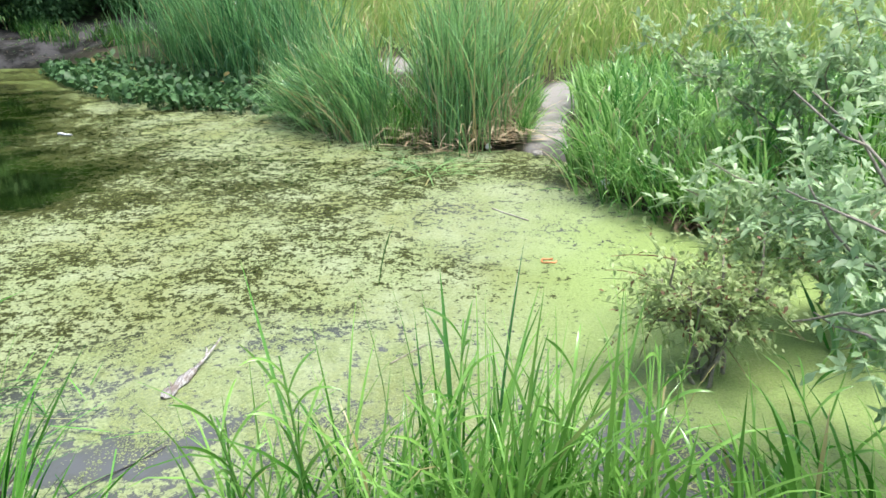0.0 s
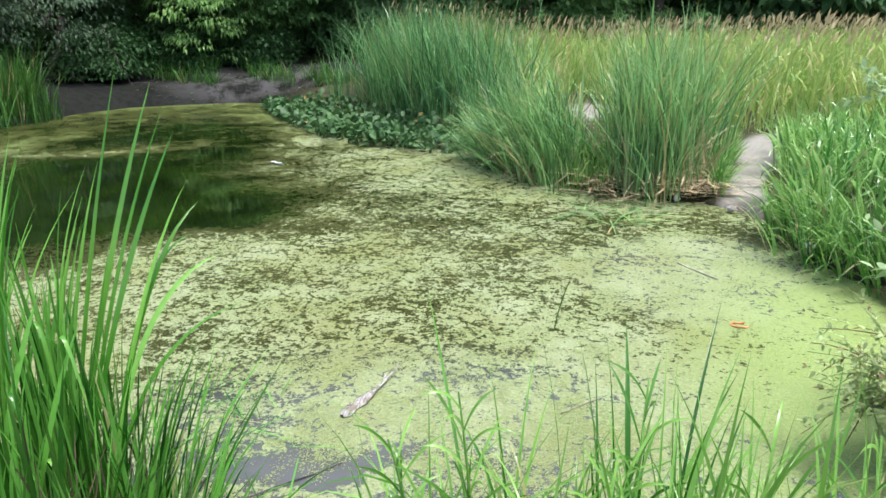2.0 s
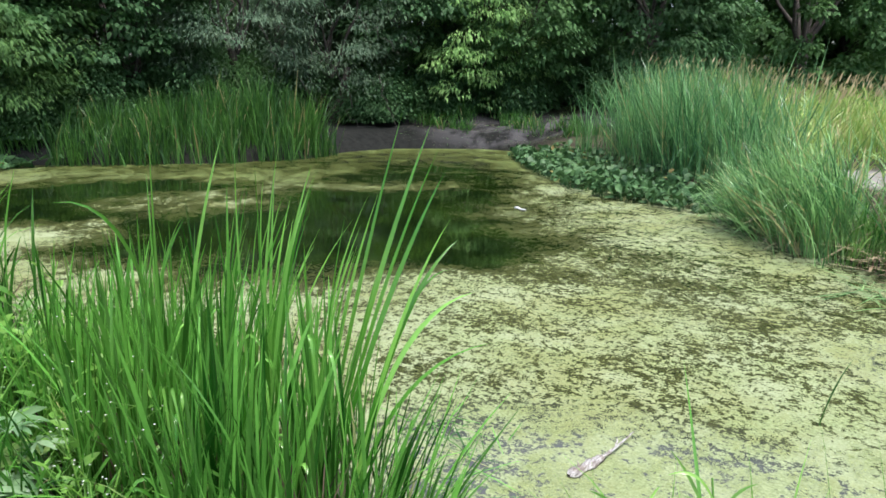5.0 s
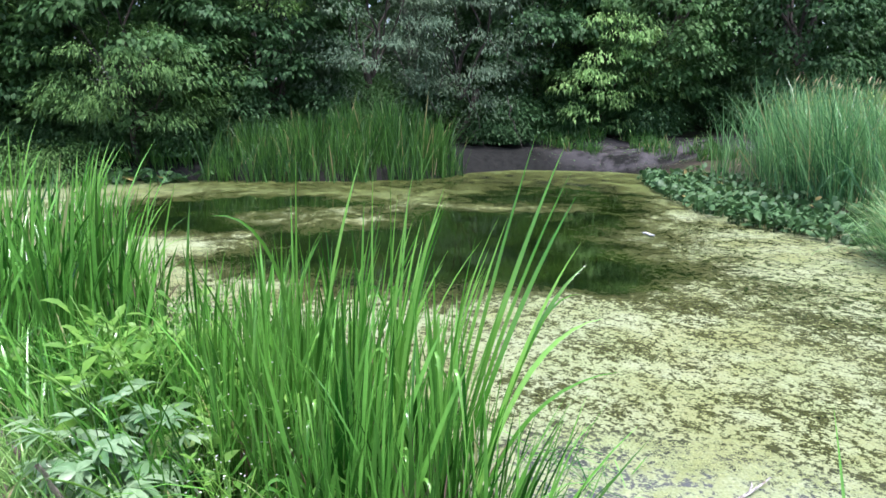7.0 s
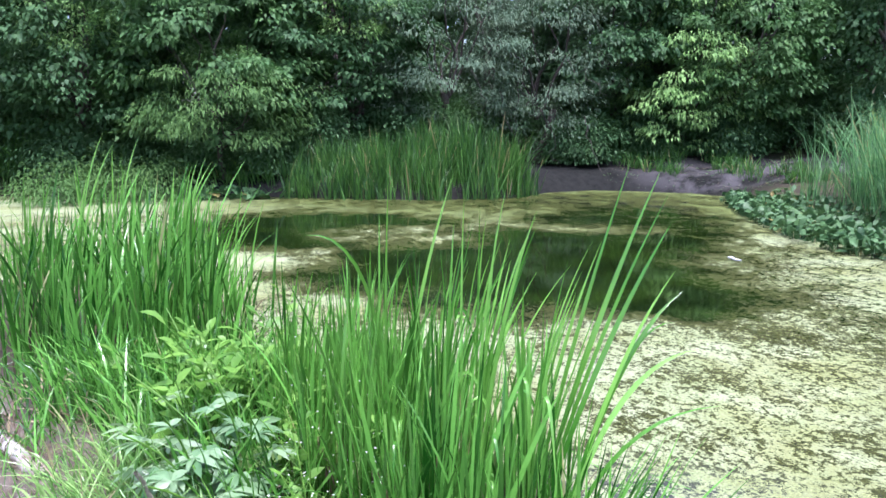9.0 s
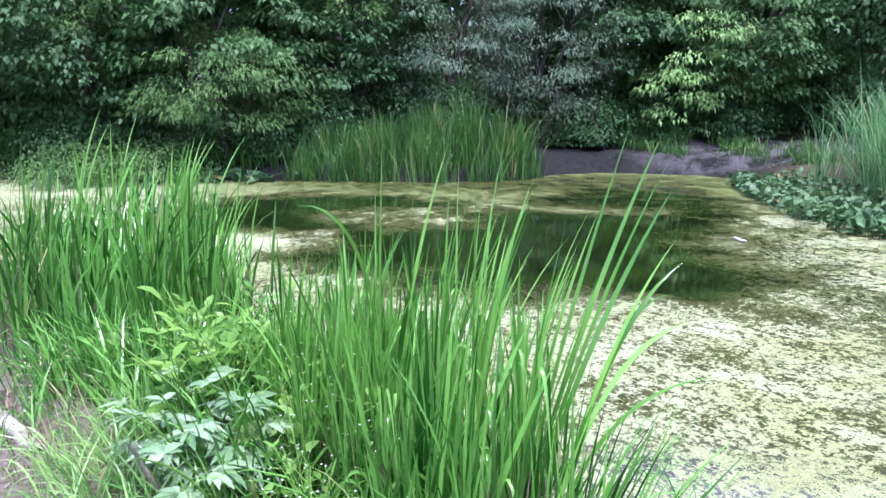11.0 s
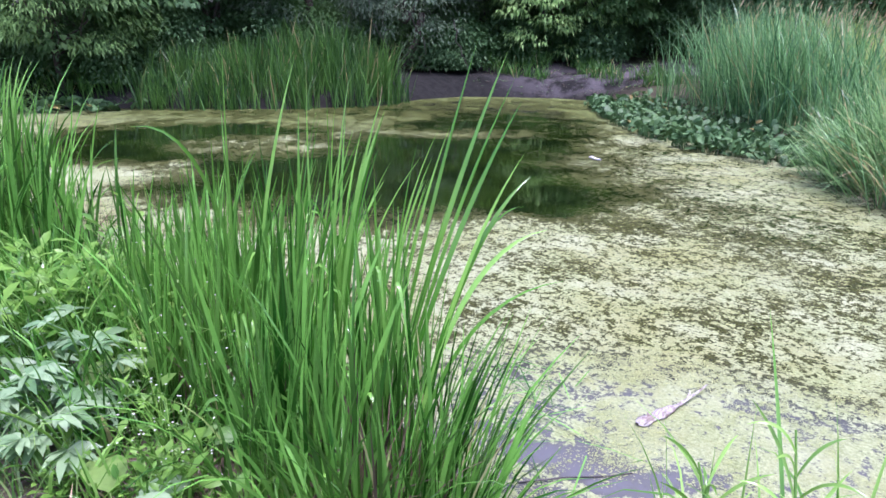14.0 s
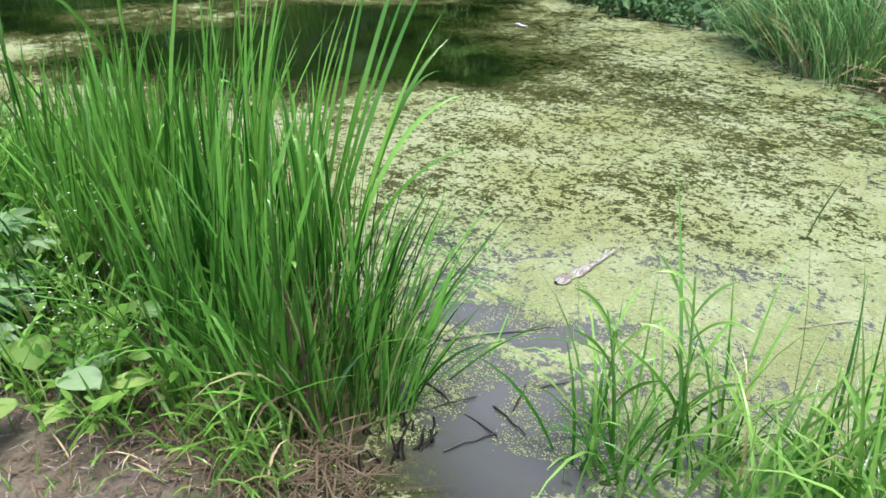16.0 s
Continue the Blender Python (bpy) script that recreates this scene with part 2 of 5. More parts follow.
def water_mat():
    """Still murky water with a broken mat of duckweed floating on it."""
    m = Mat("pond_water")
    p = m.pos()
    n1, n2, n3 = m.noise(p, 1.5, 4, 0.55), m.noise(p, 7.5, 5, 0.7), m.noise(p, 55, 5, 0.75)
    n4 = m.noise(p, 21.0, 6, 0.75)
    base = m.math("MULTIPLY", m.math("SUBTRACT", n1, 0.5), 0.4)
    base = m.math("ADD", base, m.math("MULTIPLY", m.math("SUBTRACT", n2, 0.5), 0.62))
    base = m.math("ADD", base, m.math("MULTIPLY", m.math("SUBTRACT", n4, 0.5), 1.0))
    base = m.math("ADD", base, m.math("MULTIPLY", m.math("SUBTRACT", n3, 0.5), 0.5))
    far = m.ell(p, -11.0, 9.0, 9.0, 5.5, 42, 0.3)
    base = m.math("ADD", base, m.math("MULTIPLY", far, m.math("MULTIPLY", m.math("SUBTRACT", m.noise(p, 2.6, 6, 0.65), 0.5), 0.9)))
    base_p = p
    nt, sc, wob = m.node("ShaderNodeTexNoise"), m.node("ShaderNodeVectorMath", operation="SCALE"), m.node("ShaderNodeVectorMath", operation="ADD")
    m.put(nt.inputs["Vector"], p)
    nt.inputs["Scale"].default_value = 1.1
    nt.inputs["Detail"].default_value = 5.0
    sub = m.node("ShaderNodeVectorMath", operation="SUBTRACT")
    m.put(sub.inputs[0], nt.outputs["Color"])
    sub.inputs[1].default_value = (0.5, 0.5, 0.5)
    m.put(sc.inputs[0], sub.outputs[0])
    sc.inputs["Scale"].default_value = 1.3
    m.put(wob.inputs[0], p)
    m.put(wob.inputs[1], sc.outputs[0])
    p = wob.outputs[0]
    # thick mat on the sheltered side, thin over the open middle
    bias = m.math("ADD", 0.025, m.math("MULTIPLY", m.ell(p, 1.4, 4.0, 1.35, 1.5, 0, 0.5), 0.11))
    for cx, cy, rx, ry, tn, so, w in (
        (-2.2, 7.9, 2.8, 1.2, 130, 0.5, 0.04),
        (0.5, 3.0, 1.3, 1.0, 0, 0.6, 0.10),
        (-0.6, 2.7, 0.9, 0.7, 0, 0.6, 0.04),
        (1.9, 2.5, 0.9, 0.8, 0, 0.5, 0.16),
        (-8.0, 3.3, 1.0, 0.75, 35, 0.45, 0.43),
        (-8.4, 5.5, 1.5, 1.15, 40, 0.5, 0.38),
        (-7.6, 7.7, 1.6, 0.5, 40, 0.6, 0.26),
        (-15.5, 2.5, 2.5, 1.2, 60, 0.4, 0.2),
        (-12.6, 5.6, 2.8, 1.0, 47, 0.5, 0.06),
        (-8.6, 11.6, 2.4, 1.0, 20, 0.5, 0.02),
        (-6.3, 11.3, 1.5, 0.7, 130, 0.5, 0.05),
    ):
        bias = m.math("ADD", bias, m.math("MULTIPLY", m.ell(p, cx, cy, rx, ry, tn, so), w))
    for cx, cy, rx, ry, tn, so, w in (
        (-7.9, 5.0, 4.0, 2.2, 5, 0.3, 0.5),
        (-7.1, 8.8, 1.7, 2.7, 22, 0.35, 0.36),
        (-12.5, 8.5, 4.5, 2.2, 45, 0.5, 0.08),
        (-4.4, 7.0, 1.2, 2.2, 20, 0.6, 0.12),
        (-4.8, 5.2, 1.6, 0.9, 25, 0.4, 0.2),
        (-2.2, 5.6, 2.3, 0.9, 10, 0.6, 0.07),
        (-1.12, 2.0, 0.36, 0.13, 25, 0.5, 0.36),
        (-0.93, 1.3, 0.3, 0.4, -10, 0.45, 0.40),
        (-0.3, 3.1, 0.9, 0.45, 0, 0.6, 0.07),
        (-9.6, 11.4, 2.8, 1.3, 45, 0.5, 0.13),
        (-11.6, 7.6, 2.6, 0.7, 45, 0.5, 0.08),
        (0.5, 3.6, 0.5, 0.3, 0, 0.7, 0.13),
        (0.85, 5.6, 0.35, 0.4, 0, 0.7, 0.12),
        (0.9, 2.0, 0.32, 0.35, 0, 0.6, 0.30),
        (-0.3, 4.0, 1.4, 0.5, -8, 0.6, 0.03),
    ):
        bias = m.math("SUBTRACT", bias, m.math("MULTIPLY", m.ell(p, cx, cy, rx, ry, tn, so), w))
    p = base_p
    ridge = m.math("ABSOLUTE", m.math("SUBTRACT", m.noise(p, 5.5, 4, 0.6), 0.5))
    crack = m.math("MULTIPLY", m.step(ridge, 0.004, 0.03, 0.3, 0.0), m.math("MAXIMUM", 0.3, m.ell(p, -2.4, 7.7, 3.0, 1.6, 130, 0.5)))
    val = m.math("SUBTRACT", m.math("ADD", base, bias), crack)
    cover = m.step(val, -0.055, 0.03)
    tint = m.noise(p, 2.2, 4, 0.6)
    n5 = m.noise(p, 75, 6, 0.8)
    weed = m.mix(m.step(n3, 0.3, 0.7), c4((0.142, 0.18, 0.07)), c4((0.326, 0.385, 0.195)))
    weed = m.mix(m.step(n4, 0.34, 0.46, 0.75, 0.0), weed, c4((0.080, 0.10, 0.03)))
    weed = m.mix(m.step(n5, 0.40, 0.5, 0.7, 0.0), weed, c4((0.123, 0.15, 0.06)))
    weed = m.mix(m.step(tint, 0.35, 0.7, 0.0, 0.4), weed, c4((0.369, 0.41, 0.27)))
    tint2 = m.math("ADD", m.noise(p, 0.8, 5, 0.65), m.math("MULTIPLY", m.math("SUBTRACT", n4, 0.5), 0.5))
    weed = m.mix(m.step(tint2, 0.45, 0.66, 0.0, 0.6), weed, c4((0.180, 0.195, 0.065)))
    weed = m.mix(m.math("MULTIPLY", m.ell(p, 1.7, 3.0, 1.1, 1.9, 0, 0.5), m.step(n5, 0.36, 0.55, 0.35, 0.9)), weed, c4((0.269, 0.365, 0.115)))
    # weed by the far shore darkened in colour for sky blocked by the trees
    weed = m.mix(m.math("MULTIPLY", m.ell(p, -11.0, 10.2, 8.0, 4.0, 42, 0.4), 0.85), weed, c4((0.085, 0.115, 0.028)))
    weed = m.mix(m.math("MULTIPLY", m.ell(p, 1.5, 3.0, 1.3, 1.6, 0, 0.5), m.step(m.noise(p, 95, 5, 0.8), 0.42, 0.52, 0.6, 0.0)), weed, c4((0.15, 0.21, 0.06)))
    # grey near the bank is silt plus sky glare put into the colour; weed-green further out, drowned weed under thin
    # places
    silt_glare = m.math("MAXIMUM", m.ell(p, -0.1, 2.0, 1.9, 1.0, 0, 0.4), m.ell(p, 0.6, 4.6, 0.8, 0.8, 0, 0.4))
    deep = m.mix(m.step(n1, 0.35, 0.65), c4((0.004, 0.009, 0.002)), c4((0.013, 0.028, 0.004)))
    deep = m.mix(silt_glare, deep, c4((0.10, 0.105, 0.107)))
    drowned = m.mix(m.step(n3, 0.35, 0.6), c4((0.013, 0.018, 0.004)), c4((0.064, 0.07, 0.018)))
    deep = m.mix(m.math("MULTIPLY", m.step(val, -0.36, -0.06), m.step(silt_glare, 0.0, 0.8, 0.9, 0.25)), deep, drowned)
    # weed just under the surface breaks the mirror
    veil = m.math("MULTIPLY", m.step(val, -0.34, -0.12), m.step(silt_glare, 0.0, 0.8, 1.0, 0.15))
    m.put(m.b.inputs["Base Color"], deep)
    m.put(m.b.inputs["Roughness"], m.math("ADD", 0.05, m.math("MULTIPLY", veil, 0.5)))
    m.put(m.b.inputs["Specular IOR Level"], m.math("SUBTRACT", 0.5, m.math("MULTIPLY", veil, 0.38)))
    m.b.inputs["IOR"].default_value = 1.33
    m.put(m.b.inputs["Normal"], m.bump(m.noise(p, 2.2, 2), 0.06, 0.02))
    w = m.node("ShaderNodeBsdfPrincipled")
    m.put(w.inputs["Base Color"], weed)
    w.inputs["Roughness"].default_value = 0.75
    w.inputs["Specular IOR Level"].default_value = 0.12
    m.put(w.inputs["Normal"], m.bump(m.noise(p, 110, 4, 0.7), 0.7, 0.008))
    mx = m.node("ShaderNodeMixShader")
    m.put(mx.inputs[0], cover)
    m.l.new(m.b.outputs[0], mx.inputs[1])
    m.l.new(w.outputs[0], mx.inputs[2])
    m.l.new(mx.outputs[0], m.out.inputs["Surface"])
    return m.m


M_GROUND = ground_mat()
M_WATER = water_mat()
M_FLAKE = leaf_mat("duckweed_flake", (0.22, 0.28, 0.08), (0.34, 0.40, 0.17), trans=0.1, rough=0.5)


# ---- mesh helpers ----
class Geo:
    """Gathers vertices and quads or triangles into one mesh."""

    def __init__(self):
        self.v, self.f, self.n = [], [], 0

    def add(self, v, f):
        v, f = np.asarray(v, float).reshape(-1, 3), np.asarray(f, int)
        self.v.append(v)
        self.f.append(f + self.n)
        self.n += len(v)
        return self

    def mesh(self, name, material, smooth=True):
        me = bpy.data.meshes.new(name)
        v = np.concatenate(self.v)
        sizes = np.concatenate([np.full(len(f), f.shape[1]) for f in self.f])
        loops = np.concatenate([f.ravel() for f in self.f])
        me.vertices.add(len(v))
        me.vertices.foreach_set("co", v.ravel())
        me.loops.add(len(loops))
        me.loops.foreach_set("vertex_index", loops)
        me.polygons.add(len(sizes))
        me.polygons.foreach_set("loop_start", np.r_[0, np.cumsum(sizes)[:-1]])
        if smooth:
            me.polygons.foreach_set("use_smooth", np.ones(len(sizes), bool))
        me.update(calc_edges=True)
        me.validate()
        me.materials.append(material)
        return me


def thing(name, x, y, z, label, category, group="", kind=""):
    ob = new(name)
    ob.empty_display_size = 0.1
    ob.location = (x, y, z)
    return tagged(ob, label, category, group, kind)


def part(name, geo, material, parent=None, label="", kind="", at=(0, 0, 0), smooth=True):
    me = geo.mesh(name, material, smooth) if isinstance(geo, Geo) else geo
    ob = new(name, me)
    ob.parent = parent
    ob.location = at
    return tagged(ob, label, "", "", kind)


def blades(base, h, az, lean, bend, width, seg=6, fold=0.0, twist=None, tip=0.55):
    """Strap leaves: base (n,3), height, heading and lean in radians, width in metres."""
    base = np.asarray(base, float)
    n = len(base)
    tw = np.zeros(n) if twist is None else twist
    s = np.linspace(0, 1, seg + 1)
    th = lean[:, None] + bend[:, None] * s[None] ** 2.2
    ds = h[:, None] / seg
    out = np.cumsum(np.c_[np.zeros(n), np.sin((th[:, 1:] + th[:, :-1]) / 2) * ds], 1)
    up = np.cumsum(np.c_[np.zeros(n), np.cos((th[:, 1:] + th[:, :-1]) / 2) * ds], 1)
    cx, cy = np.cos(az)[:, None], np.sin(az)[:, None]
    p = np.stack([base[:, :1] + cx * out, base[:, 1:2] + cy * out, base[:, 2:] + up], -1)
    prof = np.where(s < tip, 0.75 + 0.25 * np.minimum(1, s * 4), np.maximum(0.03, 1 - (np.maximum(s - tip, 0) / (1 - tip)) ** 1.6))
    w = width[:, None] / 2 * prof[None]
    a = az[:, None] + math.pi / 2 + tw[:, None] * (0.4 + s[None])
    side = np.stack([np.cos(a), np.sin(a), np.zeros_like(a)], -1)
    k = 3 if fold else 2
    if fold:
        nrm = np.stack([-np.cos(az)[:, None] * np.cos(th), -np.sin(az)[:, None] * np.cos(th), np.sin(th)], -1)
        v = np.stack([p - side * w[..., None], p - nrm * (w * fold)[..., None], p + side * w[..., None]], 2)
    else:
        v = np.stack([p - side * w[..., None], p + side * w[..., None]], 2)
    v = v.reshape(-1, 3)
    ring = np.arange(seg)[:, None] * k + np.arange(k - 1)[None]
    q = np.stack([ring, ring + 1, ring + 1 + k, ring + k], -1).reshape(-1, 4)
    f = (q[None] + (np.arange(n) * (seg + 1) * k)[:, None, None]).reshape(-1, 4)
    return v, f


def leaves(p, d, length, width, droop=0.3, seg2=False):
    """Pointed oval leaves at p heading along d (n,3)."""
    n = len(p)
    d = d / np.linalg.norm(d, axis=1, keepdims=True)
    ref = np.tile([0, 0, 1.0], (n, 1)) + rng.normal(0, 0.35, (n, 3))
    side = np.cross(d, ref)
    side /= np.linalg.norm(side, axis=1, keepdims=True) + 1e-9
    nrm = np.cross(side, d)
    L, W = length[:, None], width[:, None]
    dz = np.array([0, 0, 1.0])
    if seg2:
        a = p
        m1 = p + d * L * 0.35
        m2 = p + d * L * 0.7 - dz * L * droop * 0.4
        t = p + d * L - dz * L * droop
        v = np.stack([a, m1 - side * W * 0.5 + nrm * W * 0.12, m1, m1 + side * W * 0.5 + nrm * W * 0.12,
                      m2 - side * W * 0.36 + nrm * W * 0.1, m2, m2 + side * W * 0.36 + nrm * W * 0.1, t], 1).reshape(-1, 3)
        q = np.array([[1, 2, 5, 4], [2, 3, 6, 5]])
        tr = np.array([[0, 2, 1], [0, 3, 2], [4, 5, 7], [5, 6, 7]])
        off = (np.arange(n) * 8)[:, None, None]
        return v, (q[None] + off).reshape(-1, 4), (tr[None] + off).reshape(-1, 3)
    mid = p + d * L * 0.45
    t = p + d * L - dz * L * droop
    v = np.stack([p, mid - side * W * 0.5, t, mid + side * W * 0.5], 1).reshape(-1, 3)
    return v, np.arange(4 * n).reshape(-1, 4), None


def add_leaves(g, *a, **k):
    v, q, t = leaves(*a, **k)
    n0 = g.n
    g.add(v, q)
    if t is not None:
        g.f.append(t + n0)


def tube(pts, radii, sides=6):
    pts = np.asarray(pts, float)
    t = np.gradient(pts, axis=0)
    t /= np.linalg.norm(t, axis=1, keepdims=True) + 1e-9
    ref = np.array([0.3, 0.9, 0.2]) if abs(t[0][2]) > 0.8 else np.array([0, 0, 1.0])
    u = np.cross(t, ref)
    u /= np.linalg.norm(u, axis=1, keepdims=True) + 1e-9
    w = np.cross(t, u)
    a = np.linspace(0, 2 * math.pi, sides, endpoint=False)
    v = pts[:, None] + np.asarray(radii, float)[:, None, None] * (np.cos(a)[None, :, None] * u[:, None] + np.sin(a)[None, :, None] * w[:, None])
    i, j = np.meshgrid(np.arange(len(pts) - 1), np.arange(sides), indexing="ij")
    k = (j + 1) % sides
    f = np.stack([i * sides + j, i * sides + k, (i + 1) * sides + k, (i + 1) * sides + j], -1).reshape(-1, 4)
    return v.reshape(-1, 3), f


def bent(p0, p1, n, wob, seed_rng=None):
    """A slightly crooked line from p0 to p1."""
    r = seed_rng or rng
    s = np.linspace(0, 1, n)[:, None]
    p = np.asarray(p0, float) * (1 - s) + np.asarray(p1, float) * s
    k = r.normal(0, wob, (n, 3))
    k[0] = k[-1] = 0
    return p + k


def inside(poly, pts):
    x, y = pts[:, 0], pts[:, 1]
    c = np.zeros(len(pts), bool)
    for (x0, y0), (x1, y1) in zip(poly, poly[1:] + poly[:1]):
        hit = (y0 > y) != (y1 > y)
        c ^= hit & (x < (x1 - x0) * (y - y0) / (y1 - y0 + 1e-12) + x0)
    return c


def scatter(poly, n, r=None):
    r = r or rng
    lo, hi = np.min(poly, 0), np.max(poly, 0)
    got = np.zeros((0, 2))
    while len(got) < n:
        q = r.uniform(lo, hi, (n * 3, 2))
        got = np.r_[got, q[inside(poly, q)]]
    return got[:n]


# ---- ground and pond ----
POND = [(-1.12, 0.98), (-0.98, 0.84), (-0.6, 0.98), (-0.35, 1.2), (0.0, 1.38), (0.7, 1.48), (1.4, 1.4), (2.4, 1.6), (3.0, 2.4), (2.7, 3.4), (2.0, 4.1), (1.5, 4.65),
        (1.22, 5.2), (1.2, 6.0), (0.95, 6.4), (0.6, 6.7), (0.4, 6.65), (-0.5, 6.95), (-1.4, 7.9), (-2.1, 8.8), (-2.6, 9.6), (-4.2, 10.8),
        (-6.3, 13.0), (-8.2, 14.2), (-9.3, 14.2), (-10.3, 13.6), (-11.2, 12.9), (-11.5, 11.7), (-11.2, 10.2), (-12.0, 8.4), (-13.4, 7.1), (-14.4, 6.2),
        (-15.2, 5.2), (-16.5, 4.4), (-17.0, 2.7), (-18.5, 1.2), (-18.0, -1.0), (-12.0, -0.8), (-8.0, 0.6), (-6.0, 1.6), (-4.4, 1.5),
        (-3.2, 1.4), (-2.2, 1.3), (-1.6, 1.35), (-1.3, 1.3)]


def shore_gap(x, y):
    """Distance to the pond's edge, negative over the water."""
    p = np.stack([x, y], -1)
    best = np.full(x.shape, 1e9)
    for a, b in zip(POND, POND[1:] + POND[:1]):
        a, b = np.array(a), np.array(b)
        s = np.clip(((p - a) @ (b - a)) / ((b - a) @ (b - a)), 0, 1)
        best = np.minimum(best, np.linalg.norm(p - a - s[..., None] * (b - a), axis=-1))
    return np.where(inside(POND, p.reshape(-1, 2)).reshape(x.shape), -best, best)


def height(x, y):
    x, y = np.asarray(x, float), np.asarray(y, float)
    d = shore_gap(x, y)
    far = 1 / (1 + np.exp(-(-x * 0.62 + y * 0.55 - 9.5) * 1.2))  # the wooded far bank is higher
    far = far / (1 + np.exp((x + 4.5) * 1.2))
    land = 0.03 + 0.15 * (1 - np.exp(-np.maximum(d, 0) / 0.35)) + far * (0.42 * (1 - np.exp(-np.maximum(d, 0) / 0.9)) + 0.55 * (1 - np.exp(-np.maximum(d - 1.5, 0) / 5)))
    bed = -0.5 * (1 - np.exp(np.minimum(d, 0) / 0.5))
    z = np.where(d > 0, land * np.minimum(1, d / 0.12 + 0.15), bed)
    lumps = 0.03 * np.sin(x * 3.1 + 1.7 * np.sin(y * 2.3)) * np.sin(y * 2.7 + x) + 0.012 * np.sin(x * 11 + y * 5) * np.sin(y * 13 - x * 4)
    lumps = lumps + far * (0.09 * np.sin(x * 1.7 + 2.0 * np.sin(y * 1.1)) * np.sin(y * 1.9 - x * 0.6) + 0.04 * np.sin(x * 4.3 - y * 2.2) * np.sin(y * 3.7))
    trodden = 1 - 0.98 * np.exp(-(((x - 1.15 - 0.14 * (y - 7.0)) / 0.45) ** 2)) * (y > 5.5) * (y < 11)
    return z + lumps * np.clip(d / 0.5, 0, 1) * trodden


def spread(lo, hi, step, far, n):
    mid = np.arange(lo, hi + 1e-6, step)
    grow = np.geomspace(step, far, n)
    return np.r_[lo - np.cumsum(grow)[::-1], mid, hi + np.cumsum(grow)]


gx, gy = spread(-19, 6, 0.11, 90, 24), spread(-2.5, 17, 0.11, 90, 24)
GX, GY = np.meshgrid(gx, gy, indexing="ij")
GZ = height(GX, GY)
nx, ny = GX.shape
ii, jj = np.meshgrid(np.arange(nx - 1), np.arange(ny - 1), indexing="ij")
g = Geo().add(np.stack([GX, GY, GZ], -1).reshape(-1, 3), np.stack([ii * ny + jj, (ii + 1) * ny + jj, (ii + 1) * ny + jj + 1, ii * ny + jj + 1], -1).reshape(-1, 4))
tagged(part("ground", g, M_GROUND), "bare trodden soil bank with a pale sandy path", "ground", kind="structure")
g = Geo().add([(-20, -2.5, 0), (4.5, -2.5, 0), (4.5, 15.5, 0), (-20, 15.5, 0)], [[0, 1, 2, 3]])
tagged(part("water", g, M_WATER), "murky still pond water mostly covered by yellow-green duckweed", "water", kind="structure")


def on_ground(xy):
    return np.c_[xy, np.maximum(height(xy[:, 0], xy[:, 1]), -0.12)]


def stick(name, pts, radii, mat, label, category="stick", sides=8):
    p = np.asarray(pts, float)
    top = tagged(part(name, Geo().add(*tube(p - p[0], radii, sides)), mat, at=tuple(p[0])), label, category)
    return top


# ---- reeds and grasses ----
def blade_set(r, xy, hmin, hmax, wid, wind=(0.0, 0.0), lean=0.16, bend=0.5, seg=6, fold=0.0, origin=(0, 0, 0), hfun=None, tip=0.55):
    n = len(xy)
    b = on_ground(xy) - np.asarray(origin)
    h = r.uniform(hmin, hmax, n) * r.uniform(0.8, 1.05, n)
    if hfun is not None:
        h = h * hfun(xy)
    az = r.uniform(0, 2 * math.pi, n)
    ln = np.abs(r.normal(0, lean, n))
    vx, vy = np.cos(az) * ln + wind[0], np.sin(az) * ln + wind[1]
    az, ln = np.arctan2(vy, vx), np.hypot(vx, vy)
    bd = np.abs(r.normal(0, bend, n)) * np.where(r.random(n) < 0.12, 2.6, 1)
    return blades(b, h, az, ln, np.minimum(bd, 2.2), wid * r.uniform(0.55, 1.35, n), seg, fold, r.normal(0, 0.9, n), tip)


